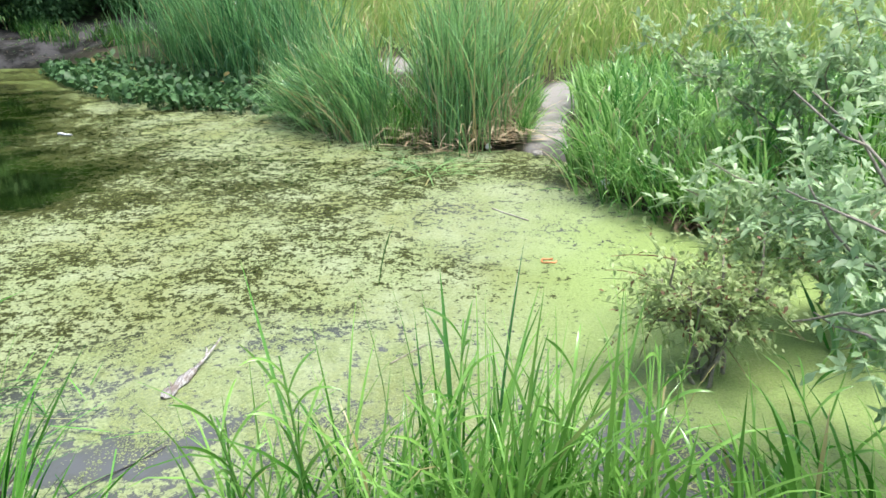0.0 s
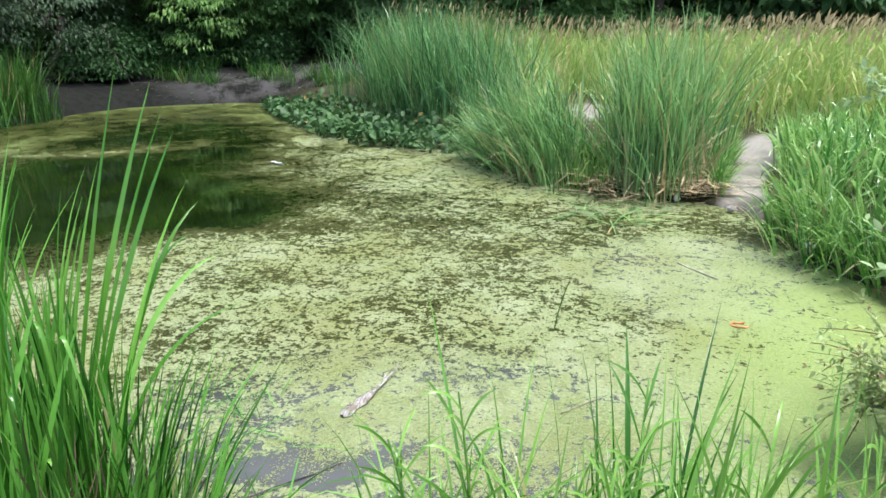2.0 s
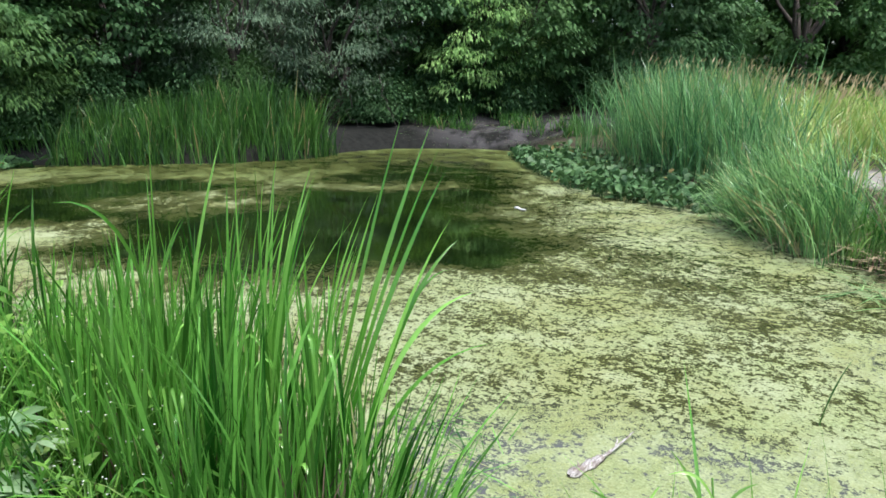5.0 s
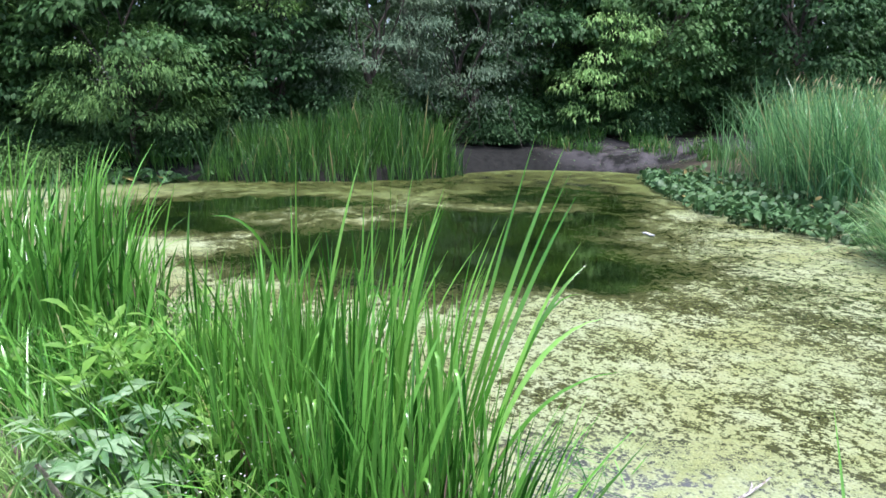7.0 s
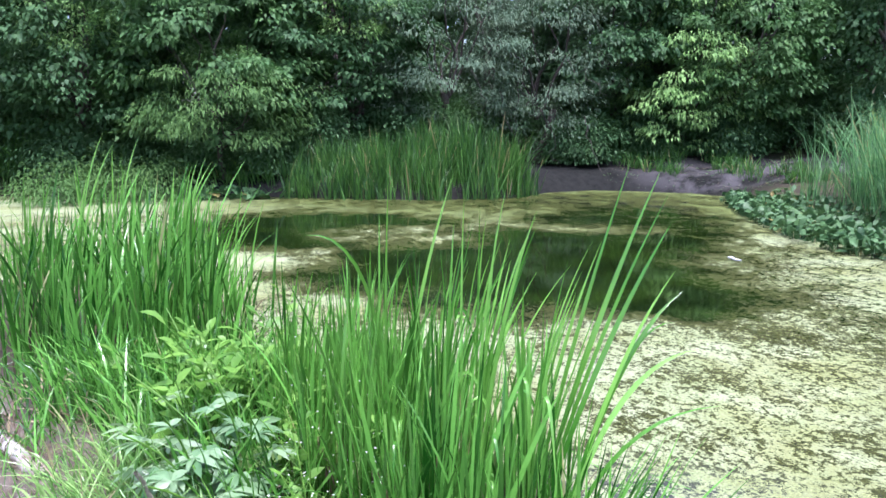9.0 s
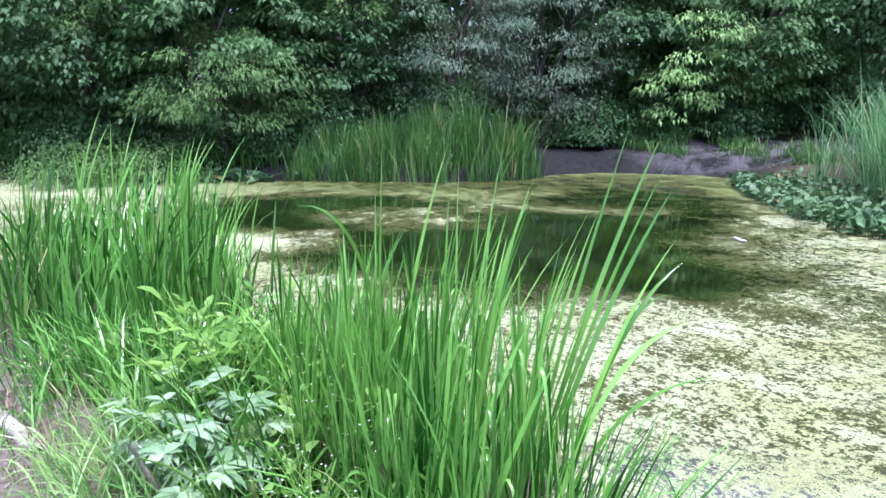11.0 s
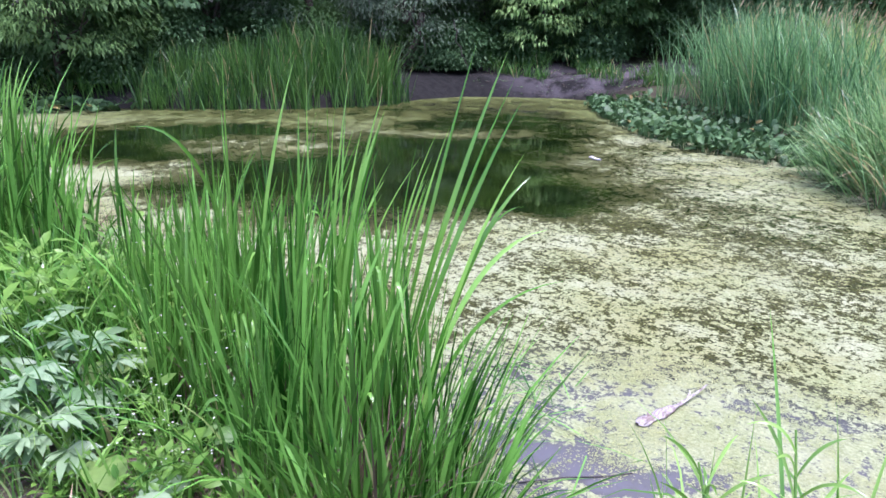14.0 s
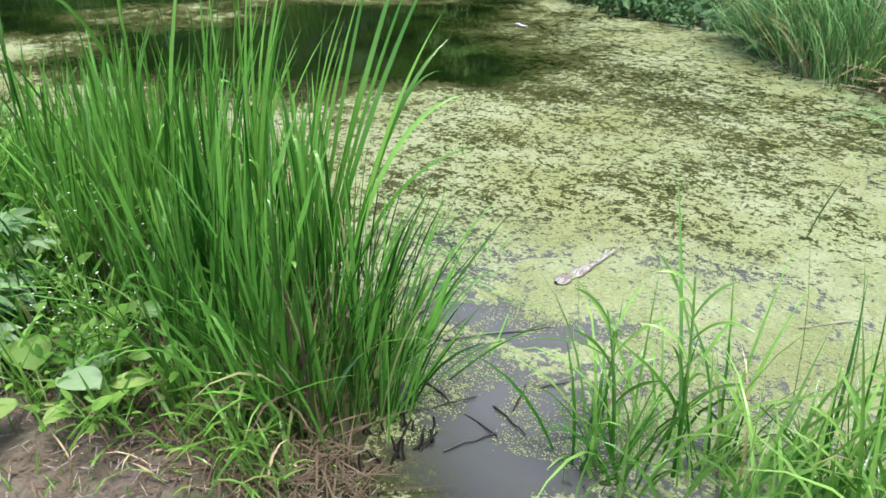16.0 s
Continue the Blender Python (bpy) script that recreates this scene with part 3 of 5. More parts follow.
def blade_clump(name, poly, count, singles, hmin, hmax, wid, mat, label, category, seed, group="", wind=(0, 0), lean=0.16, bend=0.5,
                piece="leaf", seg=7, fold=0.25, straw=0, straw_mat=M_STRAW, hfun=None, tuft=None, tuft_r=0.1, tip=0.55):
    """A stand of strap leaves: single leaves as parts, the thick of it as one mesh."""
    r = np.random.default_rng(seed)
    c = np.mean(poly, 0)
    o = (c[0], c[1], max(0.0, float(height(c[0], c[1]))))
    top = thing(name, *o, label, category, group)

    def spots(n):
        if not tuft:
            return scatter(poly, n, r)
        k = scatter(poly, tuft, r)
        return k[r.integers(0, tuft, n)] + r.normal(0, tuft_r, (n, 2))

    if count:
        part("leaf_mass", Geo().add(*blade_set(r, spots(count), hmin, hmax, wid, wind, lean, bend, seg, fold, o, hfun, tip)), mat, top, kind="stuff")
    if straw:
        part("dead_leaves", Geo().add(*blade_set(r, spots(straw), hmin * 0.25, hmax * 0.55, wid * 0.8, wind, lean * 3, bend * 2.2, 5, 0, o)), straw_mat, top, "dry straw-coloured dead leaves" if straw_mat is M_STRAW else "withered brown dead leaves", kind="stuff")
    xy = spots(singles)
    for i in range(0, singles, 8):  # eight leaves share a mesh
        v, f = blade_set(r, np.zeros((1, 2)) + c, hmin * 1.05, hmax * 1.05, wid * 1.1, wind, lean, bend, seg, fold, o, None, tip)
        me = Geo().add(v - np.array([0, 0, height(c[0], c[1]) - o[2]]), f).mesh(piece, mat)
        for j in range(i, min(i + 8, singles)):
            ob = new(piece, me)
            ob.parent = top
            z = max(float(height(*xy[j])), -0.1)
            s = r.uniform(0.82, 1.1) * (float(hfun(xy[j:j + 1])[0]) if hfun is not None else 1)
            ob.matrix_local = pose(xy[j][0] - o[0], xy[j][1] - o[1], z - o[2], 0, 0, r.normal(0, 25)) @ Matrix.Diagonal((s, s, s, 1))
    return top


A_POLY = [(-1.2, 0.9), (-1.2, 1.1), (-1.45, 1.42), (-2.0, 1.6), (-2.7, 1.5), (-2.6, 1.0), (-1.95, 0.82), (-1.5, 0.76)]
blade_clump("cattail_clump", A_POLY, 520, 285, 0.45, 1.12, 0.0115, M_CATTAIL, "tall fresh green cattail leaves growing at the muddy pond edge", "cattails", 11,
            "cattail stands", (0.0, 0.01), 0.11, 0.2, straw=420, straw_mat=M_RUST, tuft=54, tuft_r=0.028, tip=0.76,
            hfun=lambda q: 1.0 - 0.2 * np.clip((q[:, 0] + 1.65) / 0.4, 0, 1))
blade_clump("cattail_clump", [(-2.3, 0.8), (-1.95, 0.9), (-2.2, 1.35), (-2.85, 1.45), (-3.05, 1.1), (-2.8, 0.9)], 330, 150, 0.45, 0.98, 0.012, M_CATTAIL, "dense upright cattail leaves beside leafy weeds", "cattails", 44,
            "cattail stands", (0.0, 0.03), 0.1, 0.2, straw=140, straw_mat=M_RUST, tuft=34, tuft_r=0.035, tip=0.76)
blade_clump("cattail_clump", [(-1.75, 0.68), (-1.25, 0.76), (-1.2, 0.95), (-1.7, 0.92)], 70, 40, 0.35, 0.75, 0.012, M_CATTAIL, "low arching cattail leaves at the front of the stand", "cattails", 34,
            "cattail stands", (0.0, -0.15), 0.3, 1.1, straw=90, straw_mat=M_RUST, tuft=9, tuft_r=0.04)
blade_clump("cattail_clump", [(-1.15, 0.95), (-1.08, 1.1), (-1.3, 1.4), (-1.5, 1.35), (-1.3, 1.0)], 120, 60, 0.35, 0.85, 0.009, M_CATTAIL, "thin cattail shoots splaying out over the water", "cattails", 19,
            "cattail stands", (0.18, 0.13), 0.22, 0.35, tuft=12, tuft_r=0.03, tip=0.7)
B_POLY = [(-5.6, 0.1), (-4.5, 0.2), (-3.95, 0.7), (-4.05, 1.2), (-4.9, 1.5), (-5.9, 1.3), (-6.1, 0.4)]
blade_clump("cattail_clump", B_POLY, 700, 250, 0.6, 1.25, 0.016, M_CATTAIL, "tall blue-green cattail leaves crowding the near bank", "cattails", 12,
            "cattail stands", (0.06, 0.03), 0.17, 0.4, straw=260, straw_mat=M_RUST, tuft=38, tuft_r=0.1, tip=0.76,
            hfun=lambda q: 0.92 + 0.16 * np.sin(q[:, 0] * 6.3 + 0.7) * np.sin(q[:, 1] * 5.1 + 1.0))
C_POLY = [(-14.2, 6.2), (-13.1, 7.2), (-11.8, 8.5), (-11.1, 9.9), (-11.2, 11.0), (-12.3, 10.6), (-13.4, 9.0), (-15.0, 7.2)]
blade_clump("cattail_clump", C_POLY, 3200, 60, 0.7, 1.5, 0.021, M_CATTAIL_FAR, "shade-darkened green cattails at the foot of the trees", "cattails", 13,
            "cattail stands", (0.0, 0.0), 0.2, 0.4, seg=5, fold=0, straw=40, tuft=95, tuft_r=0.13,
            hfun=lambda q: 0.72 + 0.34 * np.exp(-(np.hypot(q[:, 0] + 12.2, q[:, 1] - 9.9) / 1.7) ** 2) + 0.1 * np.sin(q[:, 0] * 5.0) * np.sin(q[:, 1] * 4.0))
blade_clump("cattail_clump", [(-20.5, -1.0), (-18.8, 0.6), (-18.0, 2.4), (-17.4, 3.8), (-18.4, 4.4), (-20.0, 2.0), (-21.5, 0.0)], 1100, 30, 0.9, 1.5, 0.026, M_CATTAIL_FAR, "shade-darkened green cattails below the wood", "cattails", 23,
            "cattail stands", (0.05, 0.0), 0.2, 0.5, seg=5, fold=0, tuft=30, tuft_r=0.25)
blade_clump("cattail_clump", [(-4.1, 0.95), (-3.2, 1.0), (-2.6, 1.1), (-2.7, 1.6), (-4.0, 1.6)], 110, 70, 0.4, 0.75, 0.013, M_CATTAIL, "cattail leaves scattered among leafy weeds", "cattails", 35,
            "cattail stands", (0.06, 0.02), 0.12, 0.35, tuft=30, tuft_r=0.08)
# two fans of the stand across the pond, with a gap between them
D_POLY = [(-1.6, 7.75), (-1.0, 7.15), (-0.72, 6.98), (-0.68, 7.4), (-0.95, 8.0), (-1.5, 8.3)]
blade_clump("cattail_clump", D_POLY, 850, 90, 0.6, 1.5, 0.0135, M_CATTAIL_BLUE, "cattail fan splaying low over the duckweed", "cattails", 14,
            "cattail stands", (-0.15, -0.06), 0.3, 0.95, seg=6, fold=0, straw=260, tuft=24, tuft_r=0.11)
blade_clump("cattail_clump", [(-1.4, 7.6), (-1.75, 8.15), (-2.0, 8.55), (-1.7, 8.8), (-1.2, 8.1)], 560, 30, 0.6, 1.1, 0.011, M_CATTAIL_BLUE, "low cattail leaves bent flat towards the water", "cattails", 24,
            "cattail stands", (-0.5, -0.25), 0.3, 1.0, seg=6, fold=0, tuft=16, tuft_r=0.12)
D2_POLY = [(-0.2, 6.75), (0.1, 6.65), (0.5, 6.7), (0.72, 7.1), (0.75, 7.7), (0.3, 8.3), (-0.22, 8.0), (-0.25, 7.2)]
blade_clump("cattail_clump", D2_POLY, 1250, 130, 0.75, 1.9, 0.0135, M_CATTAIL_BLUE, "tall upright cattail stand with straw at its foot", "cattails", 25,
            "cattail stands", (0.0, -0.02), 0.2, 0.7, seg=6, fold=0, straw=560, tuft=40, tuft_r=0.1)
E_POLY = [(-6.0, 12.8), (-4.4, 11.6), (-3.2, 10.7), (-2.2, 10.0), (-1.8, 10.4), (-2.6, 12.0), (-4.6, 13.6)]
blade_clump("cattail_clump", E_POLY, 3300, 60, 0.9, 2.15, 0.0135, M_CATTAIL_TALL, "tall blue-green cattails behind broad-leaved water plants", "cattails", 15,
            "cattail stands", (-0.03, 0.0), 0.24, 0.6, seg=6, fold=0, straw=60, tuft=70, tuft_r=0.16)
blade_clump("grass_tuft", [(-0.72, 6.92), (-0.25, 6.78), (-0.2, 7.5), (-0.65, 7.7)], 260, 30, 0.3, 0.75, 0.012, M_BANKGRASS, "low green leaves and straw between two reed fans", "grass", 36, "bank grass", (0.05, -0.05), 0.35, 1.2, seg=5, fold=0, straw=200)
blade_clump("grass_tuft", [(0.7, 6.75), (0.82, 6.65), (0.86, 7.1), (0.95, 7.7), (0.75, 7.6)], 320, 20, 0.25, 0.5, 0.01, M_BANKGRASS, "soft green grass beside the sandy path", "grass", 37, "bank grass", (0.15, -0.1), 0.35, 1.2, seg=5, fold=0, straw=60)
blade_clump("grass_tuft", [(-14.5, 6.3), (-15.4, 5.4), (-16.7, 4.6), (-17.3, 2.9), (-18.2, 3.2), (-17.5, 5.0), (-15.8, 6.8)], 900, 20, 0.35, 0.8, 0.02, M_CATTAIL_FAR, "shade-darkened grass along the foot of the wooded bank", "grass", 38, "bank grass", (0.1, -0.1), 0.35, 1.1, seg=4, fold=0)
# sedge tuft on the near bank
F_POLY = [(-0.68, 1.3), (-0.2, 1.2), (0.6, 1.2), (0.72, 1.45), (0.35, 1.75), (-0.25, 1.72), (-0.6, 1.5)]
blade_clump("grass_tuft", F_POLY, 400, 270, 0.28, 0.86, 0.0105, M_GRASS, "bright green sedge tuft at the water's edge", "grass", 16, "bank grass", (0.02, 0.02), 0.26, 1.25, tuft=38, tuft_r=0.045)
blade_clump("grass_tuft", [(0.8, 1.25), (1.7, 1.15), (1.9, 1.6), (1.2, 1.75), (0.85, 1.6)], 130, 70, 0.3, 0.62, 0.015, M_GRASS, "arching bright green grass blades on the bank", "grass", 17,
            "bank grass", (-0.05, 0.05), 0.35, 0.9, tuft=18, tuft_r=0.07)
# grassy bank across the inlet
G_POLY = [(1.22, 5.9), (1.2, 5.15), (1.4, 4.65), (1.85, 4.1), (2.6, 3.45), (3.6, 3.2), (5.0, 5.0), (4.6, 9.0), (2.4, 9.8), (1.7, 8.6), (1.33, 7.0), (1.24, 6.4)]
blade_clump("grass_bank", G_POLY, 5800, 200, 0.4, 0.8, 0.021, M_BANKGRASS, "dense broad-bladed green grass covering the bank", "grass", 18, "bank grass", (-0.1, -0.08), 0.36, 1.9, seg=6, fold=0, straw=300, tuft=300, tuft_r=0.09)
blade_clump("grass_tuft", [(1.2, 5.6), (1.22, 5.1), (1.42, 4.68), (1.85, 4.15), (2.5, 3.5), (2.6, 3.7), (2.0, 4.4), (1.5, 5.0), (1.35, 5.7)], 700, 60, 0.35, 0.75, 0.0125, M_BANKGRASS, "long grass hanging over the water from the bank", "grass", 40, "bank grass", (-0.35, -0.25), 0.3, 1.3, seg=6, fold=0, straw=60, tuft=60, tuft_r=0.07)
blade_clump("cattail_clump", [(2.5, 3.7), (3.4, 3.3), (3.8, 4.2), (3.0, 4.8)], 160, 60, 0.8, 1.2, 0.026, M_GRASS, "broad bright green cattail leaves behind the shrub", "cattails", 26, "cattail stands", (0, 0), 0.2, 0.6, tuft=14, tuft_r=0.1)
blade_clump("cattail_clump", [(1.75, 2.6), (2.0, 2.45), (2.2, 2.7), (1.95, 2.85)], 20, 16, 0.4, 0.65, 0.024, M_BANKGRASS, "short broad leaves standing in the shallow water", "cattails", 27, "cattail stands", (0.1, 0), 0.3, 0.8, straw=14, tuft=4, tuft_r=0.04)
# grass fringe left of the path and on the dirt bank
blade_clump("grass_tuft", [(0.75, 7.4), (0.9, 7.4), (1.05, 8.0), (1.15, 9.0), (0.75, 8.8)], 260, 20, 0.2, 0.45, 0.012, M_BANKGRASS, "soft green grass beside the sandy path", "grass", 28, "bank grass", (0, 0), 0.3, 0.9, seg=4, fold=0)
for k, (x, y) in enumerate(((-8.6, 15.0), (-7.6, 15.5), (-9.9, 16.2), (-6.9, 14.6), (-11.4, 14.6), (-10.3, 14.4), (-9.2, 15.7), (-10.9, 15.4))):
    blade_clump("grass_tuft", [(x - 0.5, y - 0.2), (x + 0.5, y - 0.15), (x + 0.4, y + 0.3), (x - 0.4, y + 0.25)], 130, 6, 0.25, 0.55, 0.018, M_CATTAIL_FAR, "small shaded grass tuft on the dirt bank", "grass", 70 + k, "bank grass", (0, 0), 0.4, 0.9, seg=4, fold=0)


def meadow():
    r = np.random.default_rng(21)
    poly = [(-2.0, 10.6), (-0.4, 9.0), (0.9, 8.9), (1.2, 10.2), (2.4, 9.9), (4.6, 8.9), (9.0, 5.0), (28, 8), (34, 34), (-8, 34), (-8.5, 20), (-4.5, 14.5)]
    xy = scatter(poly, 96000, r)
    dist = np.hypot(xy[:, 0], xy[:, 1])
    gap = inside([(-2.2, 14.5), (-0.75, 9.3), (0.05, 9.3), (-0.3, 10.6), (-1.0, 14.5)], xy) | inside([(1.05, 8.0), (1.5, 8.0), (1.85, 9.5), (1.3, 9.5)], xy)
    keep = (r.random(len(xy)) < np.clip(8.5 / dist, 0.0, 1) ** 1.1) & ~gap
    xy, dist = xy[keep], dist[keep]
    tall = lambda q: np.clip((np.hypot(q[:, 0], q[:, 1]) - 6) / 6, 0.55, 1.0)
    g = Geo().add(*blade_set(r, xy, 0.95, 1.5, 0.024, (0.04, -0.03), 0.2, 0.8, 4, 0, hfun=tall))
    tagged(part("meadow_reeds", g, M_FIELD), "sunlit yellow-green reed meadow with straw-coloured tips", "reeds", kind="stuff")
    k = xy[r.random(len(xy)) < 0.5]
    b = on_ground(k)
    b[:, 2] += r.uniform(0.35, 1.1, len(k)) * tall(k)
    n = len(k)
    v, f = blades(b, r.uniform(0.25, 0.5, n), r.uniform(0, 6.28, n), np.abs(r.normal(0.6, 0.3, n)), r.uniform(0.4, 1.6, n), np.full(n, 0.028), 3, 0, r.normal(0, 1, n), tip=0.35)
    tagged(part("reed_leaves", Geo().add(v, f), M_FIELD), "arching yellow-green reed leaves in the meadow", "reeds", kind="stuff")
    k = xy[(dist > 11) & (r.random(len(xy)) < 0.16)]
    b = on_ground(k)
    b[:, 2] += r.uniform(1.1, 1.45, len(k))
    n = len(k)
    v, f = blades(b, r.uniform(0.12, 0.25, n), r.normal(0.2, 0.8, n), np.abs(r.normal(0.2, 0.2, n)), r.uniform(0.3, 1.2, n), np.full(n, 0.04), 3, 0, r.normal(0, 1, n), tip=0.3)
    tagged(part("reed_plumes", Geo().add(v, f), M_FIELD_TIP), "feathery straw-coloured reed plumes over the meadow", "reeds", kind="stuff")


meadow()


# ---- trees ----
def tree(x, y, tall, spread_r, mat, label, seed, leaf=0.09, narrow=0.55, clumps=70, per=150, low=0.2, droop=0.45, category="tree", flat=0.6, puff=(0.3, 0.65)):
    r = np.random.default_rng(seed)
    z = float(height(np.array([x]), np.array([y]))[0])
    top = thing("tree", x, y, z, label, category, "woodland edge")
    tr, crown = Geo(), Geo()
    fork = tall * r.uniform(0.16, 0.28)
    tr.add(*tube(bent((0, 0, -0.1), (r.normal(0, 0.2), r.normal(0, 0.2), fork), 5, 0.05, r), np.linspace(0.16, 0.12, 5) * tall / 7, 8))
    ends = []
    for k in range(7):
        a = k * 2.4 + r.uniform(0, 1)
        e = np.array([math.cos(a) * spread_r * r.uniform(0.3, 0.75), math.sin(a) * spread_r * r.uniform(0.3, 0.75), tall * r.uniform(0.5, 0.95)])
        pts = bent((0, 0, fork * 0.8), e, 7, 0.12, r)
        ends.append(Geo().add(*tube(pts, np.linspace(0.055, 0.012, 7) * tall / 7, 6)))
    trunk = part("trunk", tr, M_BARK, top)
    for limb in ends:
        part("limb", limb, M_BARK, trunk)
    # clumps of leaves on the outside of the crown, hanging low
    for k in range(clumps):
        zz = low + (tall - low) * r.beta(1.25, 1.7)
        f = (zz - low) / (tall - low)
        rad = spread_r * (0.8 + 0.3 * math.sin(f * math.pi)) * (1 - 0.75 * max(0, f - 0.55) / 0.45) * math.sqrt(r.uniform(0.35, 1.0)) * r.uniform(0.85, 1.1)
        a = r.uniform(0, 2 * math.pi)
        c = np.array([math.cos(a) * rad, math.sin(a) * rad, zz])
        n = int(per * r.uniform(0.6, 1.4))
        size = r.uniform(*puff)
        q = r.normal(0, 1, (n, 3))
        q *= (r.random((n, 1)) ** 0.4) / (np.linalg.norm(q, axis=1, keepdims=True) + 1e-9)
        p = c + q * size * np.array([1.1, 1.1, flat])
        p[:, 2] -= 0.35 * size * (q[:, 0] ** 2 + q[:, 1] ** 2)
        p[:, 2] = np.maximum(p[:, 2], 0.05)
        d = q * 0.7 + np.array([math.cos(a), math.sin(a), -0.1]) * 0.6 + r.normal(0, 0.3, (n, 3))
        L = leaf * r.uniform(0.7, 1.3, n)
        add_leaves(crown, p, d, L, L * narrow, droop)
    part("crown", crown, mat, top)
    return top


DARK = "dark green broad-leaved tree with foliage hanging to the ground"
LITE = "fresh light green maple sapling at the pond bank"
SILV = "grey-green silvery willow leaning from the shaded bank"
MIDG = "mid-green tree in the woodland behind the pond"
# the first row stands low and leans out over the bank
for k, (x, y, tall, rad, mat, lab) in enumerate((
    (-21.0, 0.2, 6.0, 2.6, M_MAPLE, DARK), (-19.2, 3.2, 6.2, 2.6, M_MAPLE, DARK), (-17.4, 6.0, 6.0, 2.6, M_MAPLE2, DARK),
    (-16.6, 9.0, 6.4, 2.4, M_MAPLE, DARK), (-14.9, 11.2, 6.0, 2.2, M_WILLOW, SILV), (-13.7, 13.4, 5.6, 1.9, M_WILLOW, SILV),
    (-13.2, 16.0, 6.8, 2.2, M_MAPLE, DARK), (-10.6, 18.0, 6.2, 2.3, M_MAPLE2, MIDG), (-7.6, 20.4, 8.0, 2.6, M_MAPLE, DARK),
)):
    tree(x, y, tall, rad, mat, lab, 100 + k, leaf=0.09 if mat is M_WILLOW else 0.125, narrow=0.34 if mat is M_WILLOW else 0.72, clumps=210, per=105, low=0.7, flat=0.42, droop=0.55)
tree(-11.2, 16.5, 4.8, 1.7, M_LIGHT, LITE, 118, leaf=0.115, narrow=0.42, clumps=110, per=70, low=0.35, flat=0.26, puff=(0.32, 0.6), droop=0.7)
tree(-16.0, 5.5, 3.1, 1.9, M_FEATHER, "low tree with feathery yellowish green leaves over the water", 119, leaf=0.12, narrow=0.26, clumps=90, per=90, low=1.0, flat=0.25, droop=0.6)
for k, (x, y) in enumerate(((-23.5, 5.5), (-20.5, 10.5), (-18.0, 15.5), (-15.5, 20.5), (-25, -2.5), (-9.5, 24.5), (-12.4, 22.0))):
    tree(x, y, 12.0, 3.6, (M_MAPLE2, M_MAPLE)[k % 2], MIDG, 120 + k, leaf=0.19, narrow=0.7, clumps=170, per=90)
for k, (x, y) in enumerate(((-4.5, 26), (0, 31), (5, 33), (10.5, 35), (17, 36), (23, 36), (29, 36), (36, 34), (-1.5, 38), (8, 41), (20, 42), (-4, 33), (3, 36), (14, 40), (26, 41))):
    near_row = k in (0, 1, 8, 11)
    tree(x, y, 11.0, 4.0, M_MAPLE2 if near_row else (M_MAPLE, M_MAPLE2)[k % 2], MIDG, 130 + k, leaf=0.17 if near_row else 0.5, narrow=0.7, clumps=140 if near_row else 100, per=130 if near_row else 36, low=0.0)


for k, (x, y, dx, dy, z0, z1) in enumerate(((-13.2, 11.6, 0.5, 0.4, 2.4, 0.5), (-12.6, 12.4, 0.3, 0.6, 2.0, 0.35), (-12.9, 12.0, -0.4, 0.2, 2.7, 1.2), (-11.9, 13.3, 0.5, 0.1, 1.8, 0.45), (-13.6, 11.0, 0.7, -0.1, 2.9, 1.9), (-12.3, 13.0, 0.9, 0.5, 3.2, 2.3))):
    rk = np.random.default_rng(800 + k)
    stick("bare_branch", bent((x, y, z0), (x + dx, y + dy, z1), 9, 0.07, rk), np.linspace(0.014, 0.005, 9), M_BARK, "bare grey branch hanging from the shaded bank trees", "branch", 6)


def far_woods():
    """The depth of the wood behind the first trees."""
    r = np.random.default_rng(190)
    g = Geo()
    line = np.array([(-31, -10), (-28, 0), (-26, 9), (-22.5, 17), (-18, 23), (-13, 28), (-7, 32), (-2, 36), (6, 43), (20, 46)], float)
    s = r.uniform(0, len(line) - 1.001, 1250)
    i = s.astype(int)
    c = line[i] + (line[i + 1] - line[i]) * (s - i)[:, None] + r.normal(0, 1.0, (1250, 2))
    z = r.uniform(0.4, 11.5, 1250)
    for k in range(1250):
        n = 40
        q = r.normal(0, 0.55, (n, 3))
        L = r.uniform(0.4, 0.75, n)
        add_leaves(g, np.r_[c[k], z[k]] + q, q + r.normal(0, 0.4, (n, 3)), L, L * 0.7, 0.4)
    tagged(part("far_woods", g, M_MAPLE2), "dense green wood closing the view behind the pond", "woods", kind="stuff")


far_woods()
# pale leaf clumps added to imitate sunlit clearings glimpsed through the trees
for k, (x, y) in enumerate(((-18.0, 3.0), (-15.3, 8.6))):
    tree(x, y, 5.2, 0.9, M_LIGHT, "added pale leaf clumps standing in for sunlit clearings behind the wood", 210 + k, leaf=0.1, narrow=0.6, clumps=26, per=60, low=2.9, flat=0.5, puff=(0.25, 0.45))
for k, (x, y) in enumerate(((-16.3, 2.1), (-16.3, 3.1), (-15.7, 3.9))):
    tree(x, y, 1.3, 0.9, M_FEATHER, "low green herbs at the foot of the wood", 220 + k, leaf=0.1, narrow=0.3, clumps=45, per=80, low=0.15, category="shrub")
